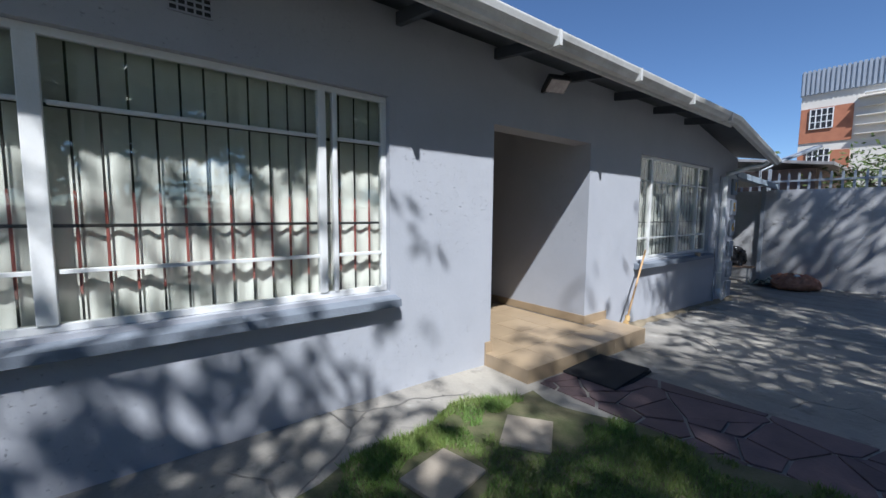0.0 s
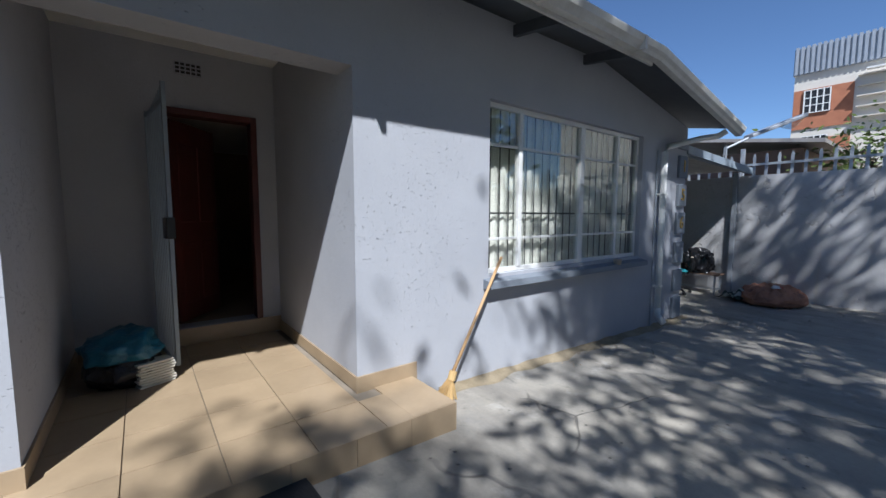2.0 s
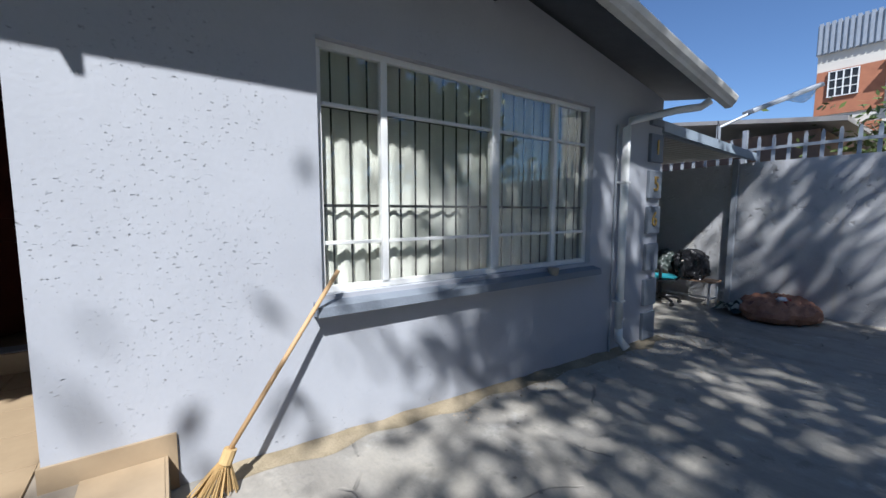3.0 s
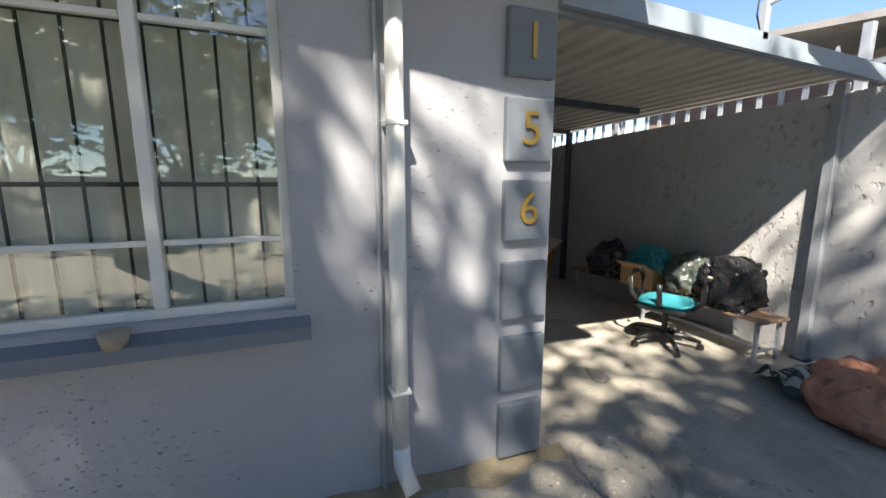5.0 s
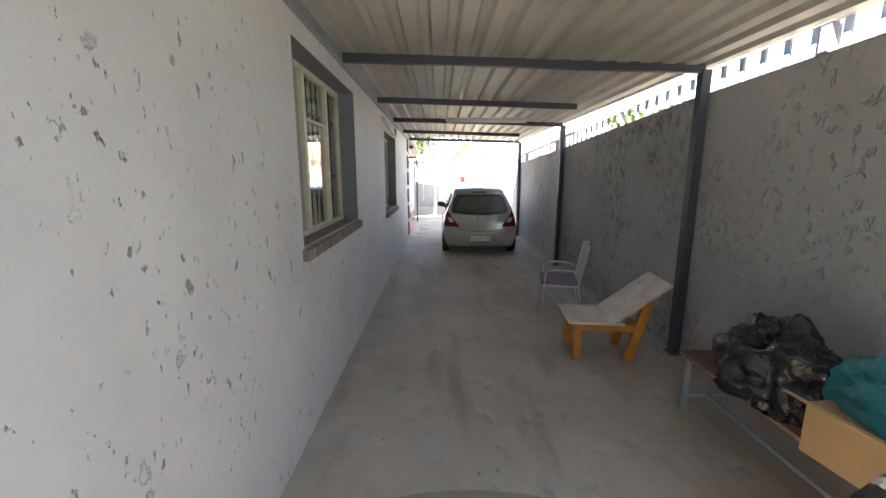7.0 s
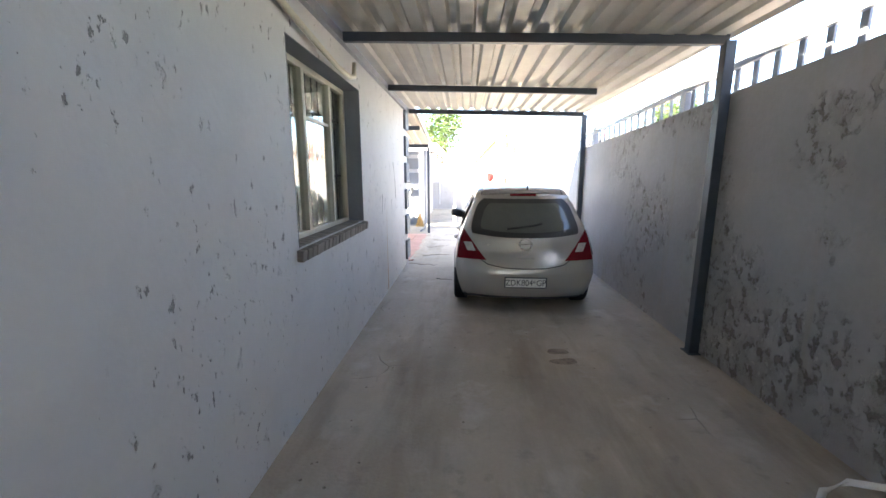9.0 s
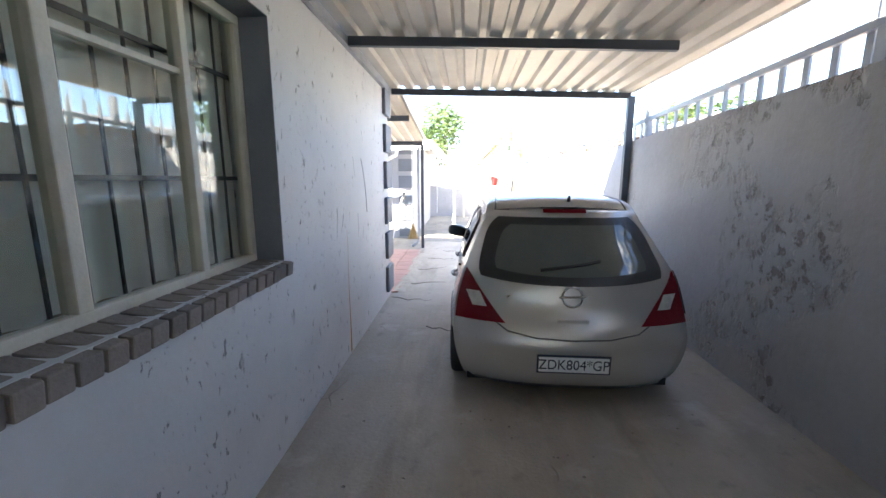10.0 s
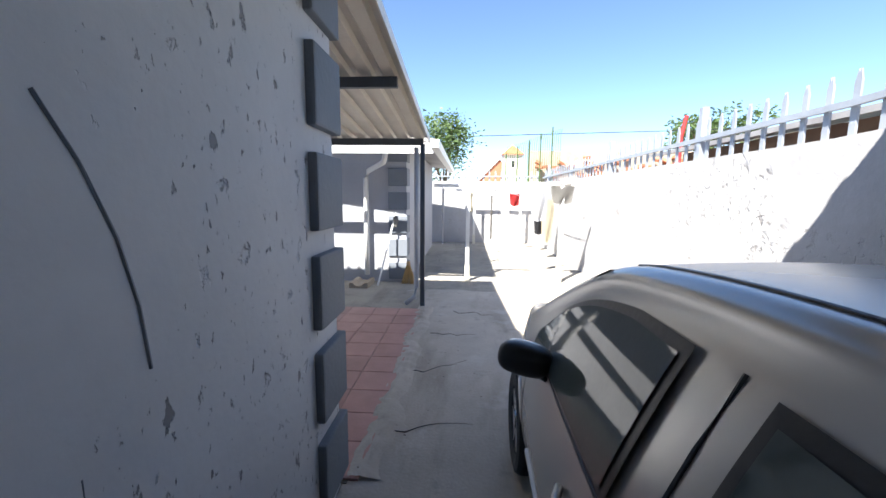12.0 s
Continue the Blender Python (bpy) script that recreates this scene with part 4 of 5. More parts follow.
    for s0 in (0.85, 1.80):
        part("door_handle", rod([car_side(s0 + 0.19 * k / 4, 0.80, 0.012 + 0.028 * math.sin(math.pi * k / 4), sg) for k in range(5)], 0.016, 6), SILVER, car, smooth=True)
    part("side_strip", strip([car_side(s, 0.50, 0.004, sg) for s in (0.95, 1.5, 2.0, 2.6)], 0.014), SILVER, car)
    mir = part("mirror", lump(0.115, 0.06, 0.07, 3, 0.03, 1.0, 1.0, 4, 0.72), BLACKPL, car, "black-backed silver door mirror", smooth=True)
    mir.matrix_basis = pose(sg * 0.905, 2.50, 0.925, 0, sg * -8, sg * 14)
    part("mirror_cap", lump(0.108, 0.045, 0.064, 3, 0.03, 1.0, 1.0, 4, 0.72), SILVER, mir, smooth=True).matrix_basis = pose(0, 0.026, 0.010)
    part("mirror_stalk", rod([(-sg * 0.06, 0.01, 0.03), (-sg * 0.14, 0.03, -0.01)], 0.026, 8), BLACKPL, mir, smooth=True)
    for yw in (0.70, 3.19):
        wh = part("wheel", bmesh.new(), TYRE, car)
        wb = bmesh.new()
        sec = [(0.0, 0.185), (0.03, 0.185), (0.07, 0.20), (0.085, 0.26), (0.075, 0.295), (0.05, 0.307), (-0.09, 0.307)]
        rings = [[wb.verts.new((sg * x, r * math.cos(a), r * math.sin(a))) for a in (2 * math.pi * k / 28 for k in range(28))] for x, r in sec]
        for a, b in zip(rings, rings[1:]):
            for k in range(28):
                wb.faces.new((a[k], a[(k + 1) % 28], b[(k + 1) % 28], b[k]))
        wb.faces.new(rings[-1])
        wb.to_mesh(wh.data)
        wb.free()
        wh.matrix_basis = pose(sg * 0.775, yw, 0.307)
        rb = bmesh.new()
        for k in range(7):
            a = 2 * math.pi * k / 7
            tm = Matrix.Rotation(a, 4, "X")
            add_box(rb, sg * 0.055 - 0.012, sg * 0.055 + 0.012, -0.03, 0.03, 0.03, 0.19, 0.006, tm)
        add_rod(rb, [(sg * 0.03, 0, 0), (sg * 0.075, 0, 0)], 0.055, 14)
        part("rim", rb, CHROME, wh)
    arch = lambda y0: [car_side(y0 + 0.36 * math.cos(a), max(0.23, 0.31 + 0.36 * math.sin(a)), 0.002, sg) for a in (math.pi * k / 12 for k in range(13))]
    for yw in (0.70, 3.19):
        ab = bmesh.new()
        ctr = ab.verts.new(car_side(yw, 0.31, 0.004, sg))
        ring = [ab.verts.new(car_side(yw + 0.345 * math.cos(a), max(0.2, 0.31 + 0.345 * math.sin(a)), 0.005, sg)) for a in (math.pi * (k / 14 * 1.24 - 0.12) for k in range(15))]
        for a, b in zip(ring, ring[1:]):
            ab.faces.new((ctr, a, b))
        part("wheel_arch", ab, BLACKPL, car)
        part("arch_lip", strip(arch(yw), 0.012), SILVER, car, smooth=True)
part("windscreen", sheet(10, 8, lambda u, v: Vector(((-1 + 2 * u) * (0.60 + 0.10 * (1 - v)), 3.12 - 0.62 * v - 0.10 * (2 * u - 1) ** 2, lerp_table(TOP, 3.12 - 0.62 * v) + 0.028))), BLACKPL, car, smooth=True)
part("hatch_seam", strip([car_rear(x, z, 0.002) for x, z in ((-0.52, 0.66), (-0.44, 0.61), (-0.25, 0.575), (0, 0.565), (0.25, 0.575), (0.44, 0.61), (0.52, 0.66))], 0.006), BLACKPL, car)
part("bumper_recess", patch(lambda x, z: car_rear(x, z, 0.004), lambda u, v: ((-1 + 2 * u) * (0.40 - 0.06 * (1 - v)), 0.30 + 0.20 * v), 10, 4), SILVER, car)
part("underside", box(-0.72, 0.72, 0.2, 3.7, 0.17, 0.24), BLACKPL, car)
part("bumper_skirt", patch(lambda x, z: car_rear(x, z, 0.006), lambda u, v: ((-1 + 2 * u) * 0.66, 0.19 + 0.03 * v), 10, 2), BLACKPL, car)
plate = part("number_plate", box(-0.245, 0.245, -0.006, 0.006, -0.066, 0.066, 0.004), INK, car, "white plate with dark border and lettering")
plate.matrix_basis = pose(0, -0.022, 0.41, 3, 0, 0)
part("plate_face", box(-0.232, 0.232, -0.009, 0.0, -0.054, 0.054), PLATE, plate)
text_part("lettering", "ZDK804*GP", 0.092, INK, plate, Matrix.Translation((0, -0.0095, -0.003)) @ pose(0, 0, 0, 90, 0, 0) @ Matrix.Diagonal((0.98, 1.12, 1, 1)), 0.001)
part("badge", rod([car_rear(0.068 * math.sin(a), 0.845 + 0.068 * math.cos(a), 0.012) for a in (2 * math.pi * k / 20 for k in range(21))], 0.008, 6), CHROME, car, "plain chrome ring badge", smooth=True)
part("badge", rod([car_rear(-0.09, 0.842, 0.014), car_rear(0.09, 0.85, 0.014)], 0.008, 6), CHROME, car)
part("name_badge", box(-0.045, 0.045, -0.004, 0.004, -0.009, 0.009), CHROME, car).matrix_basis = pose(-0.40, lerp_table(REAR, 0.83) + 0.03, 0.83)
part("hatch_handle", patch(lambda x, z: car_rear(x, z, 0.02 if z > 0.69 else 0.004), lambda u, v: (-0.105 + 0.21 * u, 0.655 + 0.075 * v), 8, 6), SILVER, car, smooth=True)
cabin = part("rear_seat", box(-0.55, 0.55, 1.1, 1.25, 0.4, 1.15, 0.05), BLACKPL, car)

# ---- things in front of the house ----
door_mat = thing("door_mat", pose(-6.48, -0.86, ground_z(-6.48), 0, 0, 3), "thick folded black rubber mat on the paving", "mat")
part("upper_layer", box(-0.37, 0.37, -0.27, 0.27, 0.026, 0.05, 0.012), MAT, door_mat)
part("lower_layer", box(-0.36, 0.385, -0.285, 0.26, 0.0, 0.024, 0.01), MAT, door_mat)
broom = thing("grass_broom", pose(0, 0, 0), "straw hand broom with wooden stick leaning on the wall", "broom")
bt, bb = Vector((-4.15, -0.10, 1.26)), Vector((-4.80, -0.21, 0.38))
part("stick", rod([bt, bt.lerp(bb, 0.5), bb], 0.014, 8), STICK, broom, smooth=True)
part("binding", rod([bb, bb + Vector((-0.03, -0.005, -0.07))], 0.033, 10), STRAW, broom)
sb = bmesh.new()
rnd = random.Random(5)
for i in range(90):
    a = rnd.random() * 6.28
    s = rnd.random() ** 0.5
    e = Vector((-4.90 + 0.13 * s * math.cos(a), -0.20 + 0.09 * s * math.sin(a), 0.135 + 0.02 * rnd.random()))
    add_rod(sb, [bb + Vector((-0.03 + 0.02 * math.cos(a), 0.02 * math.sin(a), -0.05)), e], 0.004, 3)
part("straw_head", sb, STRAW, broom)
bag = thing("refuse_bag", pose(-6.93, 1.25, STEP), "tied blue refuse bag on a black crate on the porch", "refuse bag")
part("bag_top", lump(0.24, 0.26, 0.15, 2, 0.3), BAGBLUE, bag, smooth=True).matrix_basis = pose(0, 0, 0.22)
part("bag_base", lump(0.25, 0.25, 0.16, 8, 0.2, 2, 0.8), BAGBLACK, bag, smooth=True)
papers = thing("newspaper_stack", pose(-6.74, 1.08, STEP, 0, 0, 20), "sagging stack of old newspapers", "newspapers")
for i in range(9):
    part("paper", box(-0.12 + 0.01 * math.sin(i * 2.1), 0.12 + 0.01 * math.sin(i * 1.3), -0.06, 0.08 + 0.01 * math.cos(i), 0.021 * i, 0.021 * i + 0.016, 0.006), PAPER, papers)
cup = thing("enamel_dish", pose(-2.05, -0.07, 1.0), "small worn clay dish on the window sill", "dish")
part("bowl", rod([(0, 0, 0.03), (0, 0, 0.06), (0, 0, 0.10)], 0.04, 12, 0.055), SLAB, cup, smooth=True)

# ---- bench and what lies on it ----
bench = thing("slatted_bench", pose(2.76, 1.62, 0), "low steel bench with worn wooden slats", "bench")
for yy in (-1.27, 0.0, 1.27):
    for xx in (-0.17, 0.15):
        part("leg", box(xx, xx + 0.03, yy - 0.015, yy + 0.015, 0, 0.39), GALV, bench)
    part("crossbar", box(-0.17, 0.18, yy - 0.012, yy + 0.012, 0.10, 0.125), GALV, bench)
    part("crossbar", box(-0.17, 0.18, yy - 0.015, yy + 0.015, 0.375, 0.40), GALV, bench)
part("rail", box(-0.015, 0.015, -1.27, 1.27, 0.10, 0.125), GALV, bench)
for k in range(4):
    part("slat", box(-0.19 + 0.098 * k, -0.105 + 0.098 * k, -1.34, 1.34, 0.40, 0.425, 0.004), SLATWOOD, bench)


def sack(name, place, size, seed, material, label, rough=0.3, flat=0.5, square=1.0):
    b = thing(name, place, label, "bag")
    part("sack", lump(*size, seed, rough, 2.0, flat, 5, square), material, b, smooth=True)
    neck = size[2] * (1 + flat)
    kb = bmesh.new()
    for k in range(7):
        a = k * 0.9
        add_rod(kb, [(0.01 * math.cos(a), 0.01 * math.sin(a), neck * 0.9), (0.05 * math.cos(a), 0.05 * math.sin(a), neck * 1.04 + 0.02 * math.sin(k))], 0.012, 4, 0.004)
    part("knot", kb, material, b)


sack("refuse_bag", pose(2.74, 2.32, 0.425), (0.26, 0.33, 0.29), 1, BAGBLACK, "shiny black refuse bag on the bench")
sack("refuse_bag", pose(2.76, 0.72, 0.425), (0.20, 0.25, 0.27), 4, BAGBLACK, "full black refuse bag on the bench end", 0.24, 0.85, 0.6)
sack("teal_bag", pose(2.80, 1.72, 0.60), (0.22, 0.30, 0.22), 6, BAGTEAL, "large teal plastic bag on a cardboard box", 0.3, 0.4)
sack("clear_bag", pose(2.82, 1.24, 0.43), (0.22, 0.27, 0.28), 9, BAGCLEAR, "cloudy clear plastic bag of scraps", 0.3, 0.6)
carton = thing("cardboard_box", pose(2.72, 1.72, 0.425, 0, 0, 8), "torn open brown cardboard box", "box")
part("carton_body", box(-0.2, 0.2, -0.22, 0.22, 0, 0.24, 0.004), CARD, carton)
part("flap", box(-0.012, 0.0, -0.2, 0.2, 0, 0.16, 0, pose(-0.2, 0, 0.24, 0, -60, 0)), CARD, carton)

chair = thing("office_chair", Matrix.Translation((2.2, 0.98, 0)) @ Matrix.Rotation(radians(25), 4, "Z") @ Matrix.Scale(1.1, 4), "broken black office chair with turquoise seat and no backrest", "chair")
for k in range(5):
    a = 2 * math.pi * k / 5
    c, s = math.cos(a), math.sin(a)
    part("base_leg", rod([(0, 0, 0.12), (0.15 * c, 0.15 * s, 0.115), (0.30 * c, 0.30 * s, 0.075)], 0.028, 8, 0.018), BLACKPL, chair, smooth=True)
    part("castor", rod([(0.30 * c - 0.02 * s, 0.30 * s + 0.02 * c, 0.032), (0.30 * c + 0.02 * s, 0.30 * s - 0.02 * c, 0.032)], 0.03, 10), BLACKPL, chair)
part("column", rod([(0, 0, 0.1), (0, 0, 0.40)], 0.028, 10), BLACKPL, chair)
part("seat", sheet(12, 12, lambda u, v: (0.25 * (2 * u - 1) * (1 - 0.15 * (2 * v - 1) ** 2), 0.24 * (2 * v - 1) * (1 - 0.15 * (2 * u - 1) ** 2), 0.44 + 0.03 * (1 - (2 * u - 1) ** 4) * (1 - (2 * v - 1) ** 4)), 0.05), TEALSEAT, chair, "turquoise cloth seat", smooth=True)
part("seat_shell", box(-0.22, 0.22, -0.2, 0.2, 0.37, 0.41, 0.015), BLACKPL, chair)
for sg in (-1, 1):
    part("armrest", rod([(-0.05, sg * 0.22, 0.40), (-0.08, sg * 0.30, 0.48), (-0.10, sg * 0.31, 0.62), (-0.02, sg * 0.30, 0.68), (0.16, sg * 0.30, 0.67), (0.22, sg * 0.29, 0.60), (0.14, sg * 0.27, 0.45)], 0.022, 8), BLACKPL, chair, smooth=True)
    part("arm_tear", lump(0.035, 0.02, 0.02, 3, 0.2, 2, 1, 2), PALEWOOD, chair).matrix_basis = pose(0.1, sg * 0.30, 0.665)
part("backrest", rod([(-0.16, 0, 0.40), (-0.24, 0, 0.46), (-0.27, 0, 0.58), (-0.28, 0, 0.64)], 0.025, 8), BLACKPL, chair, smooth=True)

wood_chair = thing("low_wooden_chair", pose(2.38, 3.85, 0, 0, 0, -6), "low pine chair with a loose board seat and tilted back", "chair")
for xx, yy in ((-0.27, -0.2), (-0.27, 0.18)):
    part("leg", box(xx - 0.035, xx + 0.035, yy - 0.03, yy + 0.03, 0, 0.36, 0.006), ORANGEWOOD, wood_chair)
for yy in (-0.2, 0.18):
    part("leg", box(-0.04, 0.04, -0.03, 0.03, 0, 0.60, 0.006, pose(0.18, yy, 0, 0, 14, 0)), ORANGEWOOD, wood_chair)
    part("side_rail", box(-0.30, 0.25, yy - 0.02, yy + 0.02, 0.29, 0.36, 0.004), ORANGEWOOD, wood_chair)
part("seat_board", box(-0.36, 0.12, -0.26, 0.24, 0.36, 0.385, 0.004), PALEWOOD, wood_chair)
part("back_board", box(-0.30, 0.30, -0.26, 0.24, -0.012, 0.014, 0.004, pose(0.25, 0, 0.55, 0, -38, 0)), PALEWOOD, wood_chair, "pale loose back board")

garden_chair = thing("garden_chair", pose(2.33, 5.05, 0, 0, 0, -12), "white wire garden chair with mauve cushion", "chair")
for sg in (-1, 1):
    part("arm_frame", rod([(-0.22, sg * 0.24, 0.0), (-0.2, sg * 0.25, 0.3), (-0.18, sg * 0.25, 0.52), (-0.12, sg * 0.25, 0.565), (0.1, sg * 0.25, 0.565), (0.2, sg * 0.23, 0.53)], 0.011, 8), WHITE, garden_chair, smooth=True)
    part("back_leg", rod([(0.27, sg * 0.23, 0.0), (0.2, sg * 0.22, 0.36), (0.30, sg * 0.21, 0.84)], 0.011, 8), WHITE, garden_chair, smooth=True)
    part("seat_rail", rod([(-0.2, sg * 0.23, 0.37), (0.2, sg * 0.22, 0.36)], 0.010, 8), WHITE, garden_chair)
part("back_top", rod([(0.30, -0.21, 0.84), (0.315, 0, 0.875), (0.30, 0.21, 0.84)], 0.011, 8), WHITE, garden_chair, smooth=True)
for k in range(8):
    yy = -0.175 + 0.05 * k
    part("back_wire", rod([(0.2, yy, 0.36), (0.255, yy, 0.6), (0.305, yy, 0.85)], 0.004, 5), WHITE, garden_chair)
part("front_rail", rod([(-0.2, -0.23, 0.37), (-0.2, 0.23, 0.37)], 0.010, 8), WHITE, garden_chair)
part("cushion", box(-0.23, 0.2, -0.22, 0.22, 0.375, 0.425, 0.02), MAUVE, garden_chair, "mauve patterned seat cushion")

# ---- bean bag and blanket ----
bean = thing("bean_bag", pose(2.57, -0.60, 0.0), "slumped rust-brown fabric bean bag with gathered top", "bean bag")
bmz = bmesh.new()
bmesh.ops.create_icosphere(bmz, subdivisions=5, radius=1)
for v in bmz.verts:
    d = v.co.copy()
    r = math.hypot(d.x, d.y)
    ang = math.atan2(d.y, d.x)
    fold = 0.05 * math.sin(17 * ang + 5 * noise.noise(d * 2)) * max(0.15, d.z) * min(1, r * 2) + 0.03 * noise.noise(d * 4) - 0.045 * abs(noise.noise(d * 6)) + 0.012 * noise.noise(d * 15)
    k = 1 + 0.10 * noise.noise(d * 1.8 + Vector((3, 1, 2)))
    v.co = Vector((d.x * 0.58 * k, d.y * 0.50 * k, max(d.z, -0.45) * 0.23 * (1.0 - 0.35 * math.exp(-((r - 0.0) / 0.22) ** 2) * (d.z > 0)) + 0.126 + fold * (d.z > -0.4)))
part("fabric", bmz, BEAN, bean, smooth=True)
part("gathered_knot", lump(0.10, 0.08, 0.07, 4, 0.5, 3, 0.4, 3), BEAN, bean, smooth=True).matrix_basis = pose(0.05, 0.0, 0.26)
for k, (dx, dy, mt) in enumerate(((-0.22, -0.1, CLOTHW), (-0.15, -0.13, CLOTHR), (-0.1, -0.07, STRIPEDARK))):
    part("stuffing_rag", lump(0.10, 0.06, 0.035, k + 2, 0.5, 3, 0.4, 3), mt, bean, smooth=True).matrix_basis = pose(dx, dy, 0.325 - 0.02 * k)
blanket = thing("striped_blanket", Matrix.Translation((2.66, -0.20, 0.0)) @ Matrix.Rotation(radians(-10), 4, "Z") @ Matrix.Diagonal((0.85, 1.25, 1.1, 1)), "crumpled grey and white striped blanket", "blanket")
for k in range(34):
    u0 = -0.58 + 0.034 * k
    zf = lambda x, y: 0.07 + 0.20 * max(0, noise.noise(Vector((x * 3, y * 3, 1)))) + 0.16 * abs(noise.noise(Vector((x * 6, y * 7, 4)))) + 0.06 * noise.noise(Vector((x * 13, y * 13, 7)))
    part("stripe", sheet(5, 30, lambda u, v, u0=u0: (u0 + 0.034 * u + 0.06 * math.sin(9 * v) + 0.05 * noise.noise(Vector((u0 * 3 + 0.102 * u, v * 6, 8))), -0.3 + 0.55 * v, max(0.012, zf(u0 + 0.034 * u, -0.3 + 0.55 * v) * math.sin(math.pi * min(1, max(0, 0.02 + 0.96 * v))) ** 0.5)), 0.01), STRIPE if k % 2 else STRIPEDARK, blanket, smooth=True)

# ---- back patio and yard ----
patio = thing("patio_roof", pose(0, 0, 0), "pale ribbed sheet roof over the patio on a steel post", "patio roof", kind="structure")
part("roof_sheet", rib_sheet(-5, 0.12, 11.3, 14.75, 2.70, 2.70, dz=-0.38), SHEET, patio)
for y in (12.6, 14.6):
    z = 2.69 - 0.38 * (y - 11.3) / 3.45
    part("beam", box(-5, 0.06, y - 0.025, y + 0.025, z - 0.09, z - 0.005), STEEL, patio)
part("edge_trim", add_prism(bmesh.new(), [(11.3, 2.66), (14.75, 2.28), (14.75, 2.36), (11.3, 2.74)], lambda u, v, k: (0.125 + 0.01 * k, u, v)), CREAM, patio)
part("patio_post", box(0.02, 0.08, 14.57, 14.63, 0, 2.25), STEEL, patio)
out = thing("outbuilding", pose(0, 0, 0), "grey plastered outbuilding with quoins and gutter", "outbuilding", kind="structure")
part("outbuilding_wall", box(-6, -0.42, 16.2, 21.5, -0.1, 2.45), PLASTER, out)
for i in range(6):
    part("quoin_block", box(-0.74, -0.40, 16.17, 16.5, 0.05 + 0.42 * i, 0.36 + 0.42 * i, 0.01), QUOIN, out)
part("outbuilding_roof", add_prism(bmesh.new(), [(-6.2, 3.3), (0.15, 2.36), (0.15, 2.42), (-6.2, 3.36)], lambda u, v, k: (u, 15.3 + 6.4 * k, v)), SHEETTOP, out)
part("gutter_run", add_prism(bmesh.new(), [(0.10, 2.28), (0.22, 2.28), (0.23, 2.40), (0.10, 2.40)], lambda u, v, k: (u, 15.2 + 6.6 * k, v)), WHITE, out)
part("outbuilding_fascia", box(-6, 0.14, 15.28, 15.32, 2.2, 2.36), WHITE, out)
pipe2 = thing("downpipe", pose(0, 0, 0), "white downpipe on the outbuilding with a bend", "downpipe")
part("pipe", rod([(-1.12, 16.1, 0.14), (-1.12, 16.1, 1.2), (-1.12, 16.1, 1.85), (-1.05, 16.02, 1.98), (-0.72, 15.7, 2.1), (-0.66, 15.6, 2.25)], 0.045, 10), WHITE, pipe2, smooth=True)
chute = thing("drain_channel", pose(-1.15, 15.9, 0, 0, 0, 0), "concrete spill channel under the downpipe", "drain channel")
part("channel", add_prism(bmesh.new(), [(-0.16, 0), (0.16, 0), (0.16, 0.09), (0.1, 0.09), (0.05, 0.04), (-0.05, 0.04), (-0.1, 0.09), (-0.16, 0.09)], lambda u, v, k: (u, -0.3 + 0.5 * k, v)), SLAB, chute)
mop = thing("mop", pose(0, 0, 0), "long-handled mop leaning on the outbuilding corner", "mop")
part("handle", rod([(-0.85, 15.75, 0.02), (-0.6, 16.14, 1.25)], 0.015, 6), WHITE, mop)
part("mop_head", lump(0.04, 0.03, 0.10, 5, 0.5, 3, 1, 3), CLOTHG, mop).matrix_basis = pose(-0.6, 16.1, 1.0)


def line_post(x, y, h, half, label):
    p = thing("washing_line_post", pose(x, y, 0), label, "washing line", group="washing line posts")
    part("upright", box(-0.035, 0.035, -0.035, 0.035, 0, h, 0.004), WHITE, p)
    part("crossbar", box(-half, half, -0.03, 0.03, h, h + 0.06, 0.004), WHITE, p)
    part("foot_sleeve", box(-0.045, 0.045, -0.045, 0.045, 0, 0.3, 0.004), CREAM, p)


line_post(0.68, 16.4, 1.72, 0.62, "white steel T-shaped washing line post")
line_post(2.36, 16.43, 1.76, 0.36, "white steel T-shaped washing line post by the wall")
line_post(2.38, 22.1, 1.72, 0.6, "white steel T-shaped washing line post at the back")
line_post(0.9, 22.1, 1.72, 0.6, "white steel T-shaped washing line post at the back")
wires = thing("washing_line", pose(0, 0, 0), "sagging washing line wires", "washing line")
for xa, xb in ((0.15, 0.4), (0.7, 0.9), (1.2, 1.4), (2.1, 2.0), (2.6, 2.8)):
    part("wire", rod([(xa + (xb - xa) * t, 16.4 + 5.7 * t, 1.79 - 0.22 * math.sin(math.pi * t)) for t in (k / 8 for k in range(9))], 0.006, 4), GALV, wires)


def cloth(name, x, y, z, w, h, material, label, yaw=90):
    c = thing(name, pose(x, y, z, 0, 0, yaw), label, "laundry")
    part("fabric", sheet(12, 12, lambda u, v: ((u - 0.5) * w * (1 - 0.25 * v * v), 0.04 * math.sin(7 * u + 3 * v) * v, 0.02 - h * v - 0.03 * math.sin(math.pi * u)), 0.006), material, c, smooth=True)


WIRES = ((0.15, 0.4), (0.7, 0.9), (1.2, 1.4), (2.1, 2.0), (2.6, 2.8))


def on_wire(k, t):
    xa, xb = WIRES[k]
    return xa + (xb - xa) * t, 16.4 + 5.7 * t, 1.79 - 0.22 * math.sin(math.pi * t)


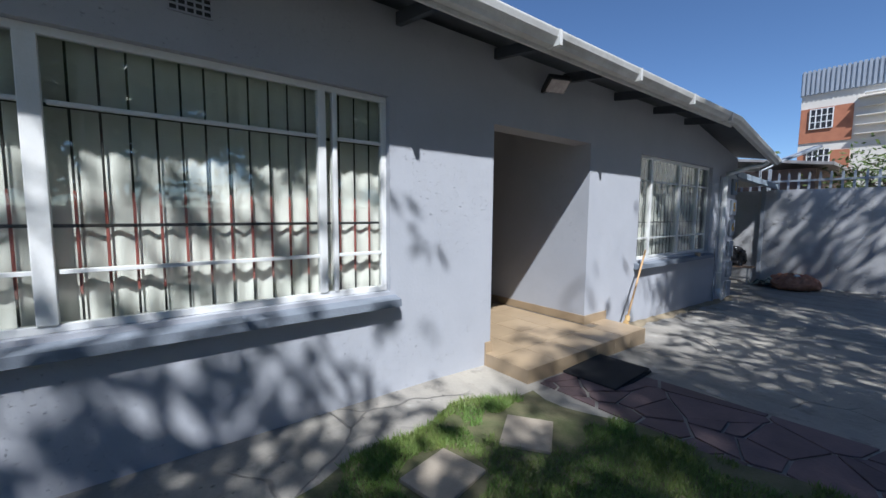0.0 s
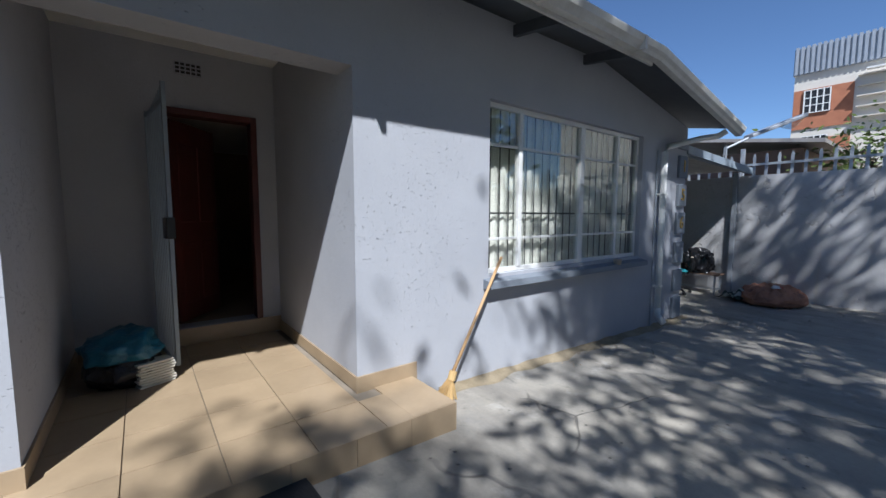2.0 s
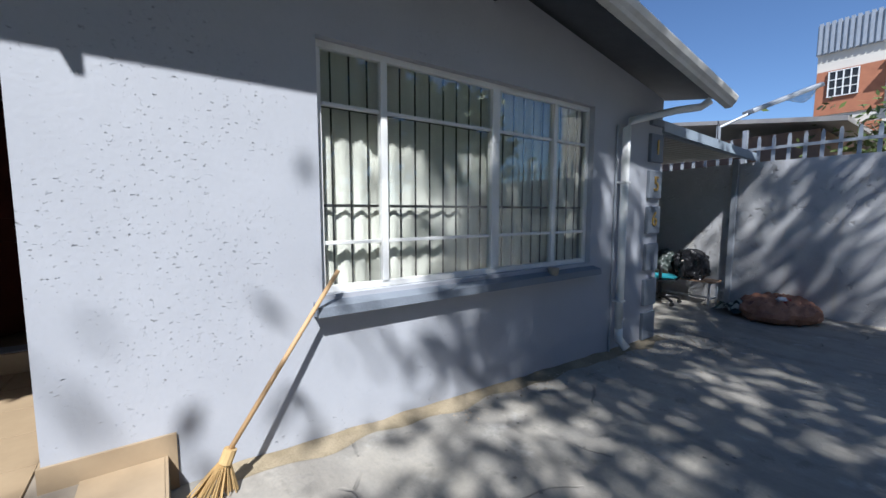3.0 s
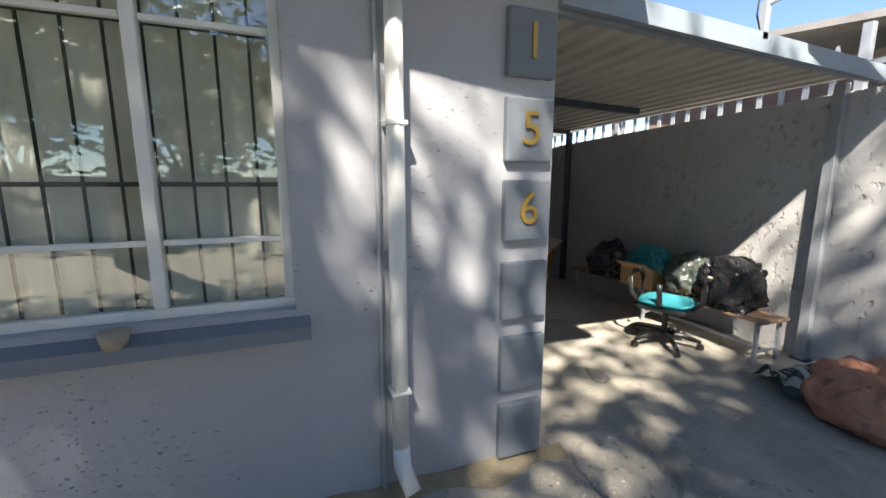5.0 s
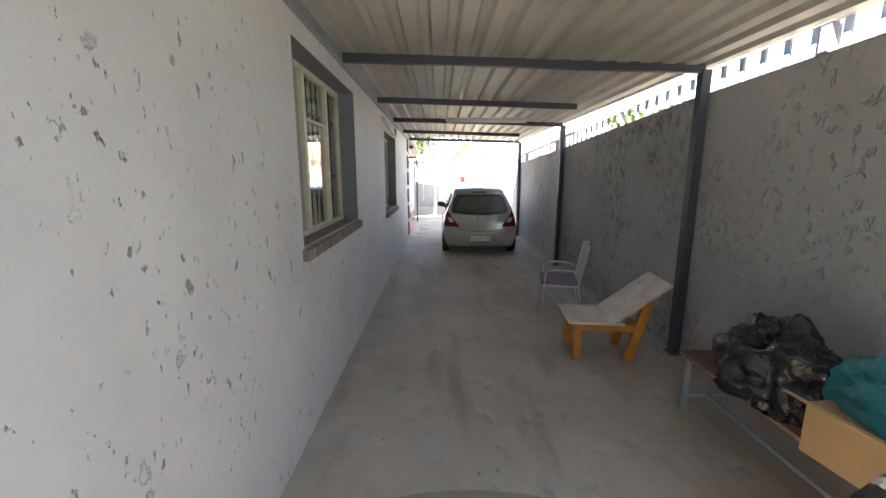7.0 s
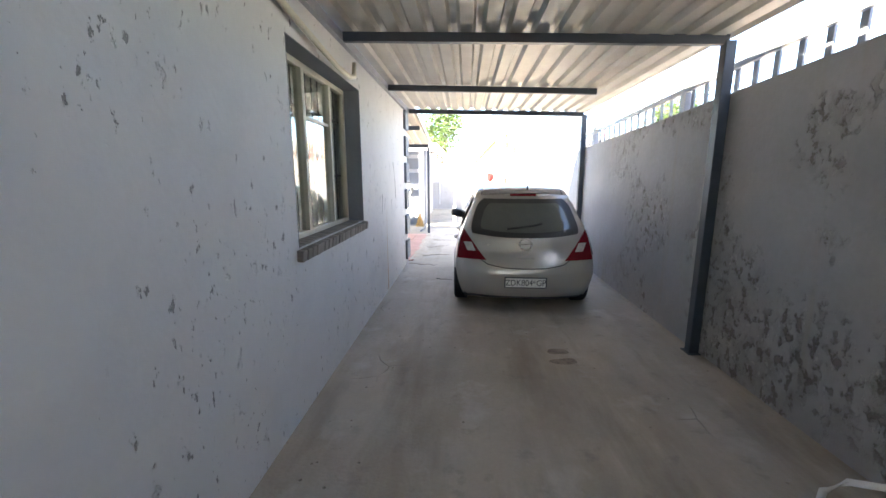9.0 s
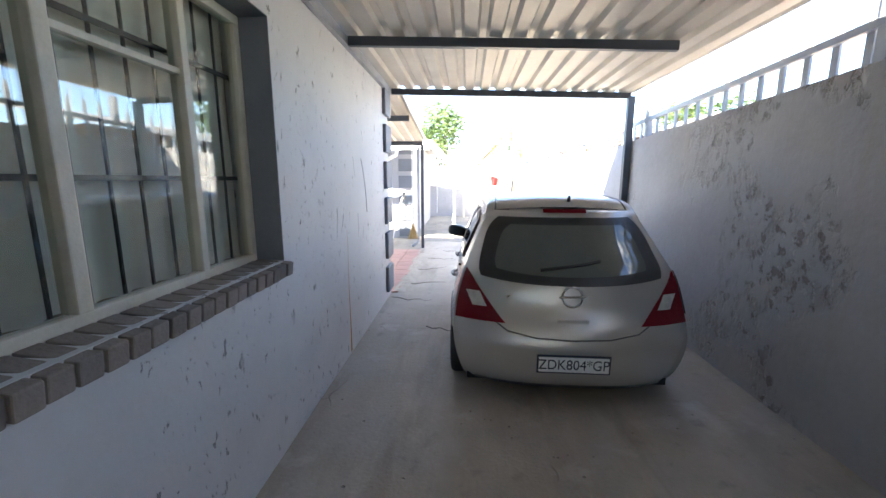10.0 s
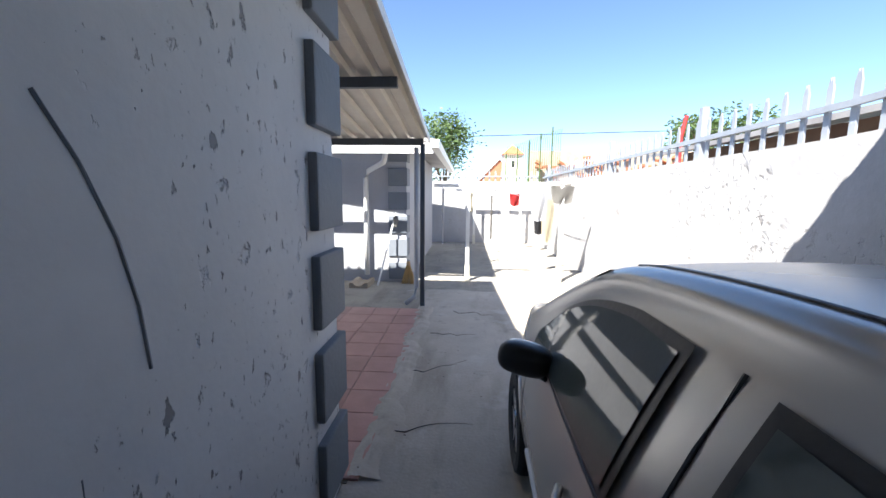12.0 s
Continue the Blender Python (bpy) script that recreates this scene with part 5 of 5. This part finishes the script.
cloth("towel", 2.36, 16.40, 1.80, 0.42, 0.36, CLOTHG, "dark grey towel over the washing line bar", 0)
cloth("shirt", *on_wire(3, 0.125), 0.35, 0.62, CLOTHW, "white shirt on the washing line", 20)
cloth("trousers", *on_wire(4, 0.75), 0.35, 1.15, CLOTHK, "black trousers on the washing line", 10)
cloth("shirt", *on_wire(3, 0.75), 0.30, 0.34, CLOTHR, "red shirt on the washing line", 10)
cloth("towel", *on_wire(4, 0.5), 0.34, 1.2, CLOTHC, "cream towel hanging on the washing line", 10)
cloth("cloth_rag", *on_wire(1, 0.25), 0.16, 0.4, CLOTHC, "pale rag on the washing line", 60)
cloth("cloth_rag", *on_wire(0, 0.125), 0.05, 1.1, CLOTHW, "long white strap hanging on the washing line", 0)
cloth("cloth_rag", *on_wire(2, 0.625), 0.05, 1.2, CLOTHG, "long dark strap hanging on the washing line", 0)


patio_drain = thing("drain_pipe", pose(0, 0, 0), "grey drain pipe bent out at the foot of the patio post", "pipe")
part("pipe", rod([(-0.03, 14.56, 2.2), (-0.03, 14.56, 1.2), (-0.03, 14.56, 0.30), (-0.05, 14.52, 0.16), (-0.16, 14.42, 0.09)], 0.032, 8), GALV, patio_drain, smooth=True)
brush = thing("yard_broom", pose(-0.36, 16.02, 0), "worn straw broom head propped by the outbuilding corner", "broom")
rn = random.Random(44)
bb0 = bmesh.new()
for k in range(60):
    a = rn.uniform(-0.5, 0.5)
    add_rod(bb0, [(0.05 * a, 0.02 * rn.random(), 0.36), (0.26 * a, 0.05 * rn.random(), 0.0)], 0.006, 3)
part("straw_head", bb0, STRAW, brush)
part("binding", rod([(0, 0.01, 0.33), (0, 0.01, 0.40)], 0.035, 8), STICK, brush)
lip = thing("mortar_edge", pose(0, 0, 0), "ragged broken cement edge along the patio tiles", "mortar edge", kind="structure")
part("edge", sheet(8, 120, lambda u, v: (0.02 + 0.02 * noise.noise(Vector((1, 26 * v, 0))) + 0.05 * noise.noise(Vector((3, 7 * v, 0))) + (0.20 + 0.12 * noise.noise(Vector((9, 9 * v, 0)))) * u, 11.14 + 3.4 * v, 0.004 + 0.030 * math.sin(math.pi * min(1, 0.25 + 0.75 * u)) * (0.8 + 0.6 * noise.noise(Vector((u * 4, 40 * v, 5)))))), CEMENT, lip, smooth=True)
rn = random.Random(45)
crack_bm = bmesh.new()
for x, y in ((0.55, 11.6), (0.5, 12.5), (0.62, 13.5), (0.85, 14.4), (0.4, 10.9), (0.95, 9.9)):
    pts = [Vector((x - 0.35, y, 0.008))]
    for q in range(7):
        pts.append(pts[-1] + Vector((0.075, rn.gauss(0, 0.05), 0)))
    add_rod(crack_bm, pts, 0.0045, 4, 0.001)
tagged(part("floor_crack", crack_bm, BLACKPL), "dark cracks in the cement driveway", "crack", kind="structure")

# loose grit and soil along the foot of the front wall and the corner
rn = random.Random(46)
gv, gf = [], []
for k in range(900):
    if k < 450:
        x, y = rn.uniform(-3.4, 0.3), -0.02 - abs(rn.gauss(0, 0.14))
    else:
        x, y = rn.gauss(0.25, 0.55), rn.gauss(-0.35, 0.35)
    if y > -0.02 and x < 0.05:
        continue
    rr = rn.choice((0.004, 0.006, 0.008, 0.014))
    z, b0 = ground_z(x) + rr * 0.3, len(gv)
    a = rn.random() * 6.28
    gv += [(x + rr * math.cos(a + q * 2.09), y + rr * math.sin(a + q * 2.09), z - rr * 0.3) for q in range(3)] + [(x, y, z + rr * 0.7)]
    gf += [(b0, b0 + 1, b0 + 3), (b0 + 1, b0 + 2, b0 + 3), (b0 + 2, b0, b0 + 3)]
gm = bpy.data.meshes.new("grit")
gm.from_pydata(gv, [], gf)
gm.materials.append(SLAB)
tagged(new("grit", gm), "loose grit and plaster crumbs along the wall foot", "grit", kind="stuff")
drift = thing("soil_drift", pose(0, 0, 0), "strip of pale soil at the foot of the wall", "soil", kind="structure")
part("soil", sheet(60, 5, lambda u, v: (-4.8 + 4.95 * u, -0.003 - (0.13 + 0.12 * noise.noise(Vector((14 * u, 2, 0)))) * v, ground_z(-4.8 + 4.95 * u) + 0.002 + 0.03 * (1 - v) ** 1.5 * (1 + 0.7 * noise.noise(Vector((23 * u, 5 * v, 3))))), 0.0), SOILPALE, drift, smooth=True)


# ---- trees and distance ----
def tree(m, height, spread, low, clumps, leaves, leaf, material, label, seed, squash=0.6, clump=0.5):
    """Tapered trunk, forking limbs and a crown of leaf clumps at the limbs' ends."""
    rn = random.Random(seed)
    top = thing("tree", m, label, "tree")
    tb, cb = bmesh.new(), bmesh.new()
    base = height * 0.022
    fork = Vector((0.2, 0.1, low * 0.8))
    add_rod(tb, [(0, 0, -0.1), (0.05, 0.02, low * 0.4), fork], base * 1.3, 9, base)
    ends = []
    for k in range(9):
        a = 2 * math.pi * k / 9 + rn.uniform(-0.3, 0.3)
        r = spread * rn.uniform(0.35, 0.85)
        e = Vector((r * math.cos(a), r * math.sin(a), low + (height - low) * rn.uniform(0.35, 0.9)))
        mid = fork.lerp(e, 0.5) + Vector((rn.uniform(-0.3, 0.3), rn.uniform(-0.3, 0.3), 0.3))
        add_rod(tb, [fork, mid, e], base * 0.6, 6, 0.02)
        for q in range(3):
            e2 = e + Vector((rn.uniform(-1, 1), rn.uniform(-1, 1), rn.uniform(-0.3, 0.8))) * spread * 0.3
            add_rod(tb, [mid.lerp(e, 0.6), e2], base * 0.2, 4, 0.01)
            ends.append(e2)
        ends.append(e)
    for k in range(clumps):
        c = Vector(rn.choice(ends)) if rn.random() < 0.55 else None
        if c is None:
            while True:
                p = Vector((rn.uniform(-1, 1), rn.uniform(-1, 1), rn.uniform(-1, 1)))
                if p.length < 1:
                    break
            c = Vector((p.x * spread, p.y * spread, (low + height) / 2 + p.z * (height - low) / 2))
        else:
            c += Vector((rn.gauss(0, 0.35), rn.gauss(0, 0.35), rn.gauss(0, 0.3))) * spread * 0.3
        for q in range(leaves):
            o = c + Vector((rn.gauss(0, clump), rn.gauss(0, clump), rn.gauss(0, clump * squash)))
            d = Vector((rn.gauss(0, 1), rn.gauss(0, 1), rn.gauss(0, 0.5))).normalized()
            s = d.cross(Vector((rn.gauss(0, 1), rn.gauss(0, 1), rn.gauss(0, 1)))).normalized()
            L = leaf * rn.uniform(0.6, 1.3)
            cb.faces.new([cb.verts.new(o + v) for v in (-L * d, 0.38 * L * s, L * d, -0.38 * L * s)])
    part("trunk", tb, BARK, top)
    part("crown", cb, material, top)


tree(pose(-13.4, -6.4, 0.2), 7.2, 3.2, 3.6, 230, 46, 0.14, LEAFLIGHT, "garden tree with feathery light green crown", 11)
tree(pose(-4.3, -7.0, 0.1), 11.2, 3.0, 5.0, 245, 46, 0.14, LEAFLIGHT, "tall garden tree with feathery light green crown", 12)
tree(pose(-10.8, -8.6, 0.2), 11.0, 1.2, 8.8, 46, 46, 0.13, LEAFLIGHT, "tall slender garden tree with feathery crown", 18)
tree(pose(-7.3, -6.3, 0.1), 5.8, 1.6, 3.3, 62, 46, 0.12, LEAFLIGHT, "small garden tree with feathery green crown", 17)
tree(pose(-0.2, -7.4, 0.0), 10.0, 3.0, 4.6, 95, 44, 0.14, LEAF, "tall garden tree with open green crown", 13)
for k, (x, y, hgt) in enumerate(((-16, -15, 8), (-10.5, -16.5, 9), (-5, -15.5, 8.5), (1, -16.5, 9), (7, -15, 8))):
    tree(pose(x, y, 0.1), hgt, 3.6, 1.2, 130, 36, 0.3, LEAF if k % 2 else LEAFLIGHT, "dense green street tree beyond the garden wall", 30 + k)
tree(pose(-1.3, 40, 0), 7.6, 2.1, 2.5, 120, 40, 0.16, LEAF, "green tree beyond the back wall", 14)
tree(pose(30, 60, 0), 11, 5, 4, 110, 36, 0.3, LEAF, "distant tree above the rubble bank", 15)
tree(pose(5.2, -1.7, 0), 3.5, 0.7, 1.8, 36, 34, 0.08, LEAFLIGHT, "leafy bush behind the boundary wall", 16)

blk = thing("office_block", pose(16, 2.1, 0), "cream and brick office block with ribbed metal parapet", "building")
part("block_wall", box(0, 8, -16, 0, 0, 7.6), FARWHITE, blk)
for z0, z1 in ((5.32, 6.95), (2.4, 4.9)):
    part("brick_panel", box(-0.05, 0.02, -1.85, -0.02, z0, z1), FACEBRICK, blk)
pb = bmesh.new()
for k in range(90):
    add_box(pb, -0.14, -0.06, -0.17 * k - 0.10, -0.17 * k, 7.62, 8.75)
part("parapet", pb, GALV, blk)
part("parapet_back", box(-0.06, 8, -16, 0.05, 7.6, 8.7), GALV, blk)
for z0, z1 in ((5.95, 6.9), (4.0, 5.0)):
    wnd = part("window", box(-0.09, -0.04, -1.2, -0.35, z0, z1), BLACKPL, blk)
    for k in range(5):
        part("glazing_bar", box(-0.12, -0.085, -1.2 + 0.2 * k, -1.16 + 0.2 * k, z0, z1), WHITE, wnd)
    for k in range(4):
        part("glazing_bar", box(-0.118, -0.083, -1.2, -0.35, z0 + (z1 - z0 - 0.03) * k / 3, z0 + 0.03 + (z1 - z0 - 0.03) * k / 3), WHITE, wnd)
for k in range(5):
    part("sun_screen", box(-0.25, 0.0, -6, -1.95, 5.5 + 0.4 * k, 5.54 + 0.4 * k, 0, None), FARWHITE, blk)
part("strip_lamp", box(-0.6, -0.3, -3.2, -2.2, 7.2, 7.26), WHITE, blk)

nb = thing("neighbour_house", pose(0, 0, 0), "neighbouring house with brown walls and dark sheet roof", "house")
part("house_wall", box(4.6, 10, -0.5, 3.6, 0, 3.1), FARWALL, nb)
part("house_roof", add_prism(bmesh.new(), [(-0.9, 3.12), (3.8, 3.75), (3.8, 3.82), (-0.9, 3.2)], lambda u, v, k: (4.2 + 6.4 * k, u, v)), SHEETTOP, nb)
shed = thing("neighbour_shed", pose(0, 0, 0), "low neighbouring shed with grey roof", "shed")
part("shed_wall", box(5.0, 9, 12.6, 17.6, 0, 2.45), FARWALL, shed)
part("shed_roof", add_prism(bmesh.new(), [(4.5, 2.4), (9.4, 3.3), (9.4, 3.36), (4.5, 2.47)], lambda u, v, k: (u, 12.2 + 5.8 * k, v)), SHEETTOP, shed)
bank = thing("rubble_bank", pose(0, 0, 0), "pale brick rubble wall behind the yard", "wall")
rb = bmesh.new()
rn = random.Random(3)
for i in range(150):
    x, z = rn.uniform(3.6, 13), rn.uniform(1.5, 3.3)
    add_box(rb, -0.14, 0.14, -0.1, 0.1, -0.06, 0.06, 0, pose(x, 27 + rn.uniform(-0.3, 0.1), z, rn.uniform(-30, 30), rn.uniform(-30, 30), rn.uniform(-60, 60)))
tagged(part("loose_bricks", rb, FACEBRICK, bank), kind="stuff")
part("bank_wall", box(3.4, 14, 27.1, 27.4, 0, 3.55), SLAB, bank)
for k in range(26):
    part("green_wire", rod([(2.2 + 0.085 * k, 25.5, 1.6), (2.2 + 0.085 * k, 25.5, 3.3 + 0.03 * k), (2.24 + 0.085 * k, 25.42, 3.5 + 0.03 * k)], 0.008, 4), LEAF, bank)
for k in range(5):
    part("green_pole", rod([(2.2 + 0.45 * k, 25.5, 0), (2.2 + 0.45 * k, 25.5, 4.3 - 0.25 * (4 - k))], 0.03, 6), LEAF, bank)

red_pole = thing("marker_pole", pose(6.4, 20.5, 0), "thin red steel pole beyond the fence", "pole")
part("shaft", rod([(0, 0, 0), (0, 0, 3.2), (0.1, 0, 3.75)], 0.05, 6), CLOTHR, red_pole)
aerial = thing("tv_aerial", pose(8.0, 15.2, 2.9), "thin rooftop television aerial", "aerial")
part("mast", rod([(0, 0, 0), (0, 0, 1.5)], 0.02, 6), GALV, aerial)
part("boom", rod([(-0.6, 0, 1.45), (0.4, 0.1, 1.5)], 0.012, 5), GALV, aerial)
for k in range(5):
    part("element", rod([(-0.5 + 0.2 * k, -0.25, 1.46), (-0.5 + 0.2 * k, 0.3, 1.46)], 0.008, 4), GALV, aerial)
church = thing("church", pose(0, 0, 0), "distant white bell tower and red brick gable", "church")
part("tower_wall", box(6.9, 10.2, 80, 83, 0, 8.8), FARWHITE, church)
tp = bmesh.new()
bmesh.ops.create_cone(tp, cap_ends=True, segments=4, radius1=2.75, radius2=0.05, depth=1.8, matrix=Matrix.Translation((8.55, 81.5, 9.7)) @ Matrix.Rotation(math.pi / 4, 4, "Z"))
part("tower_roof", tp, FARTILE, church)
part("tower_window", box(8.3, 8.8, 79.95, 80.0, 6.6, 7.7), BLACKPL, church)
part("gable_wall", add_prism(bmesh.new(), [(2.6, 0), (9.6, 0), (9.6, 4.4), (6.6, 8.3), (2.6, 4.3)], lambda u, v, k: (u, 84 + 10 * k, v)), FACEBRICK, church)
part("gable_trim", rod([(2.2, 83.8, 3.9), (6.6, 83.8, 8.5)], 0.16, 6), WHITE, church)
for x in (-30, 40):
    pole = thing("utility_pole", pose(x, 46, 0), "distant wooden utility pole", "pole")
    part("pole_shaft", rod([(0, 0, -0.1), (0, 0, 8.2)], 0.14, 8, 0.1), BARK, pole)
overhead = thing("overhead_cable", pose(0, 0, 0), "thin overhead cable crossing the sky", "cable")
part("cable", rod([(-30, 46, 7.4), (0, 46, 6.9), (40, 46, 8.0)], 0.03, 4), BLACKPL, overhead)

# ---- marks on walls ----
RUSTY = 9.23
tagged(part("rust_streak", sheet(2, 12, lambda u, v: (0.004 + 0 * u, RUSTY + (0.006 + 0.034 * (1 - v) ** 2) * (u - 0.5) + 0.005 * math.sin(9 * v), 0.02 + 1.08 * v), 0.0), RUST), "orange rust streak down the side wall", "stain", kind="structure")
scr = tagged(part("wall_scratch", rod([(0.0, 9.76, 1.72), (0.0, 9.82, 1.62), (0.0, 9.88, 1.48), (0.0, 9.915, 1.34), (0.0, 9.93, 1.20)], 0.0045, 5), QUOIN), "long curved scratch in the plaster", "scratch", kind="structure")
for (ya, za), (yb, zb), rr in (((9.595, 1.21), (9.60, 1.00), 0.0025), ((9.16, 1.24), (9.10, 1.10), 0.0022), ((9.49, 1.715), (9.545, 1.55), 0.0018), ((9.01, 1.30), (8.98, 1.07), 0.0025), ((9.765, 1.07), (9.755, 0.965), 0.0015), ((9.333, 1.245), (9.33, 1.17), 0.0015)):
    gouge = rod([(0.0, ya, za), (0.0, (ya + yb) / 2 + 0.006, (za + zb) / 2), (0.0, yb, zb)], rr, 5, rr * 0.5)
    bmesh.ops.create_icosphere(gouge, subdivisions=1, radius=rr * 2.2, matrix=Matrix.Translation((-0.002, ya, za)))
    tagged(part("wall_scratch", gouge, QUOIN), "short dark scratch in the painted plaster", "scratch", kind="structure")
for k, (y, x) in enumerate(((7.42, 1.9), (7.24, 1.9))):
    sp = bmesh.new()
    sp.faces.new([sp.verts.new((x - 0.04 + (0.10 + 0.02 * k) * q * math.cos(a), y + 0.055 * q * math.sin(a), 0.014)) for a, q in ((2 * math.pi * c / 30, 1 + 0.35 * noise.noise(Vector((math.cos(c / 4.77), math.sin(c / 4.77), k * 3 + 0.5)))) for c in range(30))])
    tagged(part("oil_stain", sp, OIL), "dark oil stain on the concrete", "stain", kind="structure")

# ---- lawn ----
rn = random.Random(21)
lawn_bed = thing("lawn", pose(0, 0, 0), "patchy green lawn with bare soil", "lawn", kind="stuff")


def edge_wave(t):
    return 0.10 * math.sin(2.3 * t) + 0.06 * math.sin(6.1 * t + 1)


part("soil_bed", sheet(40, 30, lambda u, v: (-14 + 6.65 * u + (0.35 * (1 - v) + edge_wave(v * 5)) * u, -6 + 5.35 * v + edge_wave(u * 7) * v, ground_z(-14 + 6.65 * u) + 0.012 + 0.012 * noise.noise(Vector((u * 14, v * 12, 2))))), SOIL, lawn_bed, smooth=True)
verts, faces = [], []
for i in range(130000):
    u, v = 0.42 + 0.58 * rn.random(), 1 - 0.62 * rn.random()
    x = -14 + 6.65 * u + (0.35 * (1 - v) + edge_wave(v * 5)) * u
    y = -6 + 5.35 * v + edge_wave(u * 7) * v
    n0 = noise.noise(Vector((x * 1.3, y * 1.3, 5))) + 0.5 * noise.noise(Vector((x * 4, y * 4, 2)))
    bare = max(0, (v - 0.86) * 3.0) + (0.5 if u > 0.97 else 0)
    if n0 < -0.42 + bare or math.hypot(x + 8.8, y + 1.16) < 0.27 or math.hypot(x + 8.05, y + 1.16) < 0.24:
        continue
    h = rn.uniform(0.02, 0.055) * (1 + 0.5 * n0)
    a = rn.random() * 6.28
    dx, dy = math.cos(a) * 0.005, math.sin(a) * 0.005
    bx, by = rn.gauss(0, 0.02), rn.gauss(0, 0.02)
    z = ground_z(x) + 0.005
    k = len(verts)
    verts += [(x - dx, y - dy, z), (x + dx, y + dy, z), (x + bx, y + by, z + h)]
    faces.append((k, k + 1, k + 2))
me = bpy.data.meshes.new("grass_blades")
me.from_pydata(verts, [], faces)
me.materials.append(GRASS)
blades = new("grass_blades", me)
blades.parent = lawn_bed
for x, y, a in ((-8.8, -1.16, 12), (-8.05, -1.16, 35), (-7.55, -3.2, 20)):
    sl = thing("stepping_stone", pose(x, y, ground_z(x), 0, 0, a), "worn sandstone stepping slab in the lawn", "stepping stone", group="stepping stones")
    part("slab", box(-0.2, 0.2, -0.17, 0.17, 0.0, 0.035, 0.012), SLAB, sl)


# ---- pieces: paving, tiles, bricks ----
def clip_cell(poly, p, q):
    """Keeps the part of poly nearer to p than to q."""
    mid, n = (p + q) / 2, q - p
    outp = []
    for a, b in zip(poly, poly[1:] + poly[:1]):
        da, db = (a - mid).dot(n), (b - mid).dot(n)
        if da <= 0:
            outp.append(a)
        if da * db < 0:
            outp.append(a.lerp(b, da / (da - db)))
    return outp


rn = random.Random(8)
seeds = [Vector((rn.uniform(-7.45, -6.0), rn.uniform(-5.2, -0.6))) for _ in range(62)]
crazy = thing("crazy_paving", pose(0, 0, 0), "reddish crazy paving stones sunk in concrete", "paving", kind="structure")
for p in seeds:
    poly = [Vector(c) for c in ((-7.3, -5.2), (-6.05, -5.2), (-6.25, -0.62), (-7.25, -0.62))]
    for q in seeds:
        if q is not p and poly:
            poly = clip_cell(poly, p, q)
    if len(poly) < 3:
        continue
    c = sum(poly, Vector((0, 0))) / len(poly)
    poly = [c + (v - c) * max(0.5, 1 - 0.016 / max((v - c).length, 0.02)) for v in poly]
    part("stone", add_prism(bmesh.new(), [tuple(v) for v in poly], lambda u, v, k: (u, v, ground_z(u) - 0.01 + (0.024 + 0.004 * math.sin(c.x * 9)) * k)), STONE, crazy)

TX, TY = (PX1 - PX0) / 4, 0.43
tmesh = box(-TX / 2 + 0.003, TX / 2 - 0.003, -TY / 2 + 0.003, TY / 2 - 0.003, -0.012, 0.0, 0.0015)
first_tile = part("tile", tmesh, TILE, step)
n_tile = 0
for i in range(6):
    for j in range(6):
        cx, cy = -7.345 + TX * (i + 0.5), -0.58 + TY * (j + 0.5)
        if cx + TX / 2 > -4.98 or (cy - 0.02 > 0 and not PX0 - 0.1 < cx < PX1 + 0.1):
            continue
        if cx + TX / 2 > PX1 and cy + TY / 2 > 0.06:
            continue
        ob = first_tile if n_tile == 0 else new("tile", first_tile.data)
        ob.parent = step
        ob.matrix_basis = pose(cx, cy, STEP)
        n_tile += 1
for i in range(6):
    x0 = -7.345 + 0.38 * i
    part("riser_tile", box(x0 + 0.002, min(x0 + 0.378, -5.085), -0.58, -0.566, 0.05, STEP - 0.001), TILE, step)
part("edge_tile", box(-5.42, -5.087, -0.565, -0.02, STEP - 0.012, STEP + 0.0005), TILE, step)
for x in (-7.358, -5.085):
    part("riser_tile", box(x, x + 0.013, -0.58, 0.0, 0.05, STEP - 0.001), TILE, step)

pt = thing("patio_floor", pose(0, 0, 0), "pink square floor tiles on the back patio", "floor", kind="structure")
part("bed", box(-3.2, 0.03, 11.1, 14.45, 0.0, 0.012), GROUT, pt)
pm = None
for i in range(10):
    for j in range(10):
        cx, cy = -3.15 + 0.33 * (i + 0.5) - 0.06, 11.12 + 0.33 * (j + 0.5)
        if pm is None:
            pm = part("tile", box(-0.161, 0.161, -0.161, 0.161, 0.006, 0.022, 0.002), PINK, pt)
            ob = pm
        else:
            ob = new("tile", pm.data)
            ob.parent = pt
        ob.matrix_basis = pose(cx, cy, 0.0, 0, 0, rn.uniform(-0.4, 0.4))

for S in (S1, S2):
    sill = thing("brick_sill", pose(0, 0, 0), "brick-on-edge sill under the side window", "window sill", kind="structure")
    part("mortar", box(-0.14, 0.028, S[0] - 0.03, S[1] + 0.03, S[2] - 0.066, S[2] - 0.01), GROUT, sill)
    nb0 = int((S[1] - S[0] + 0.08) / 0.078)
    bmsh = None
    for k in range(nb0):
        y = S[0] - 0.04 + 0.078 * (k + 0.5)
        if bmsh is None:
            bmsh = part("brick", box(-0.10, 0.085, -0.034, 0.034, -0.036, 0.036, 0.006), BRICK, sill)
            ob = bmsh
        else:
            ob = new("brick", bmsh.data)
            ob.parent = sill
        ob.matrix_basis = pose(-0.045 + rn.uniform(-0.004, 0.004), y, S[2] - 0.034, 0, 6, rn.uniform(-1, 1))
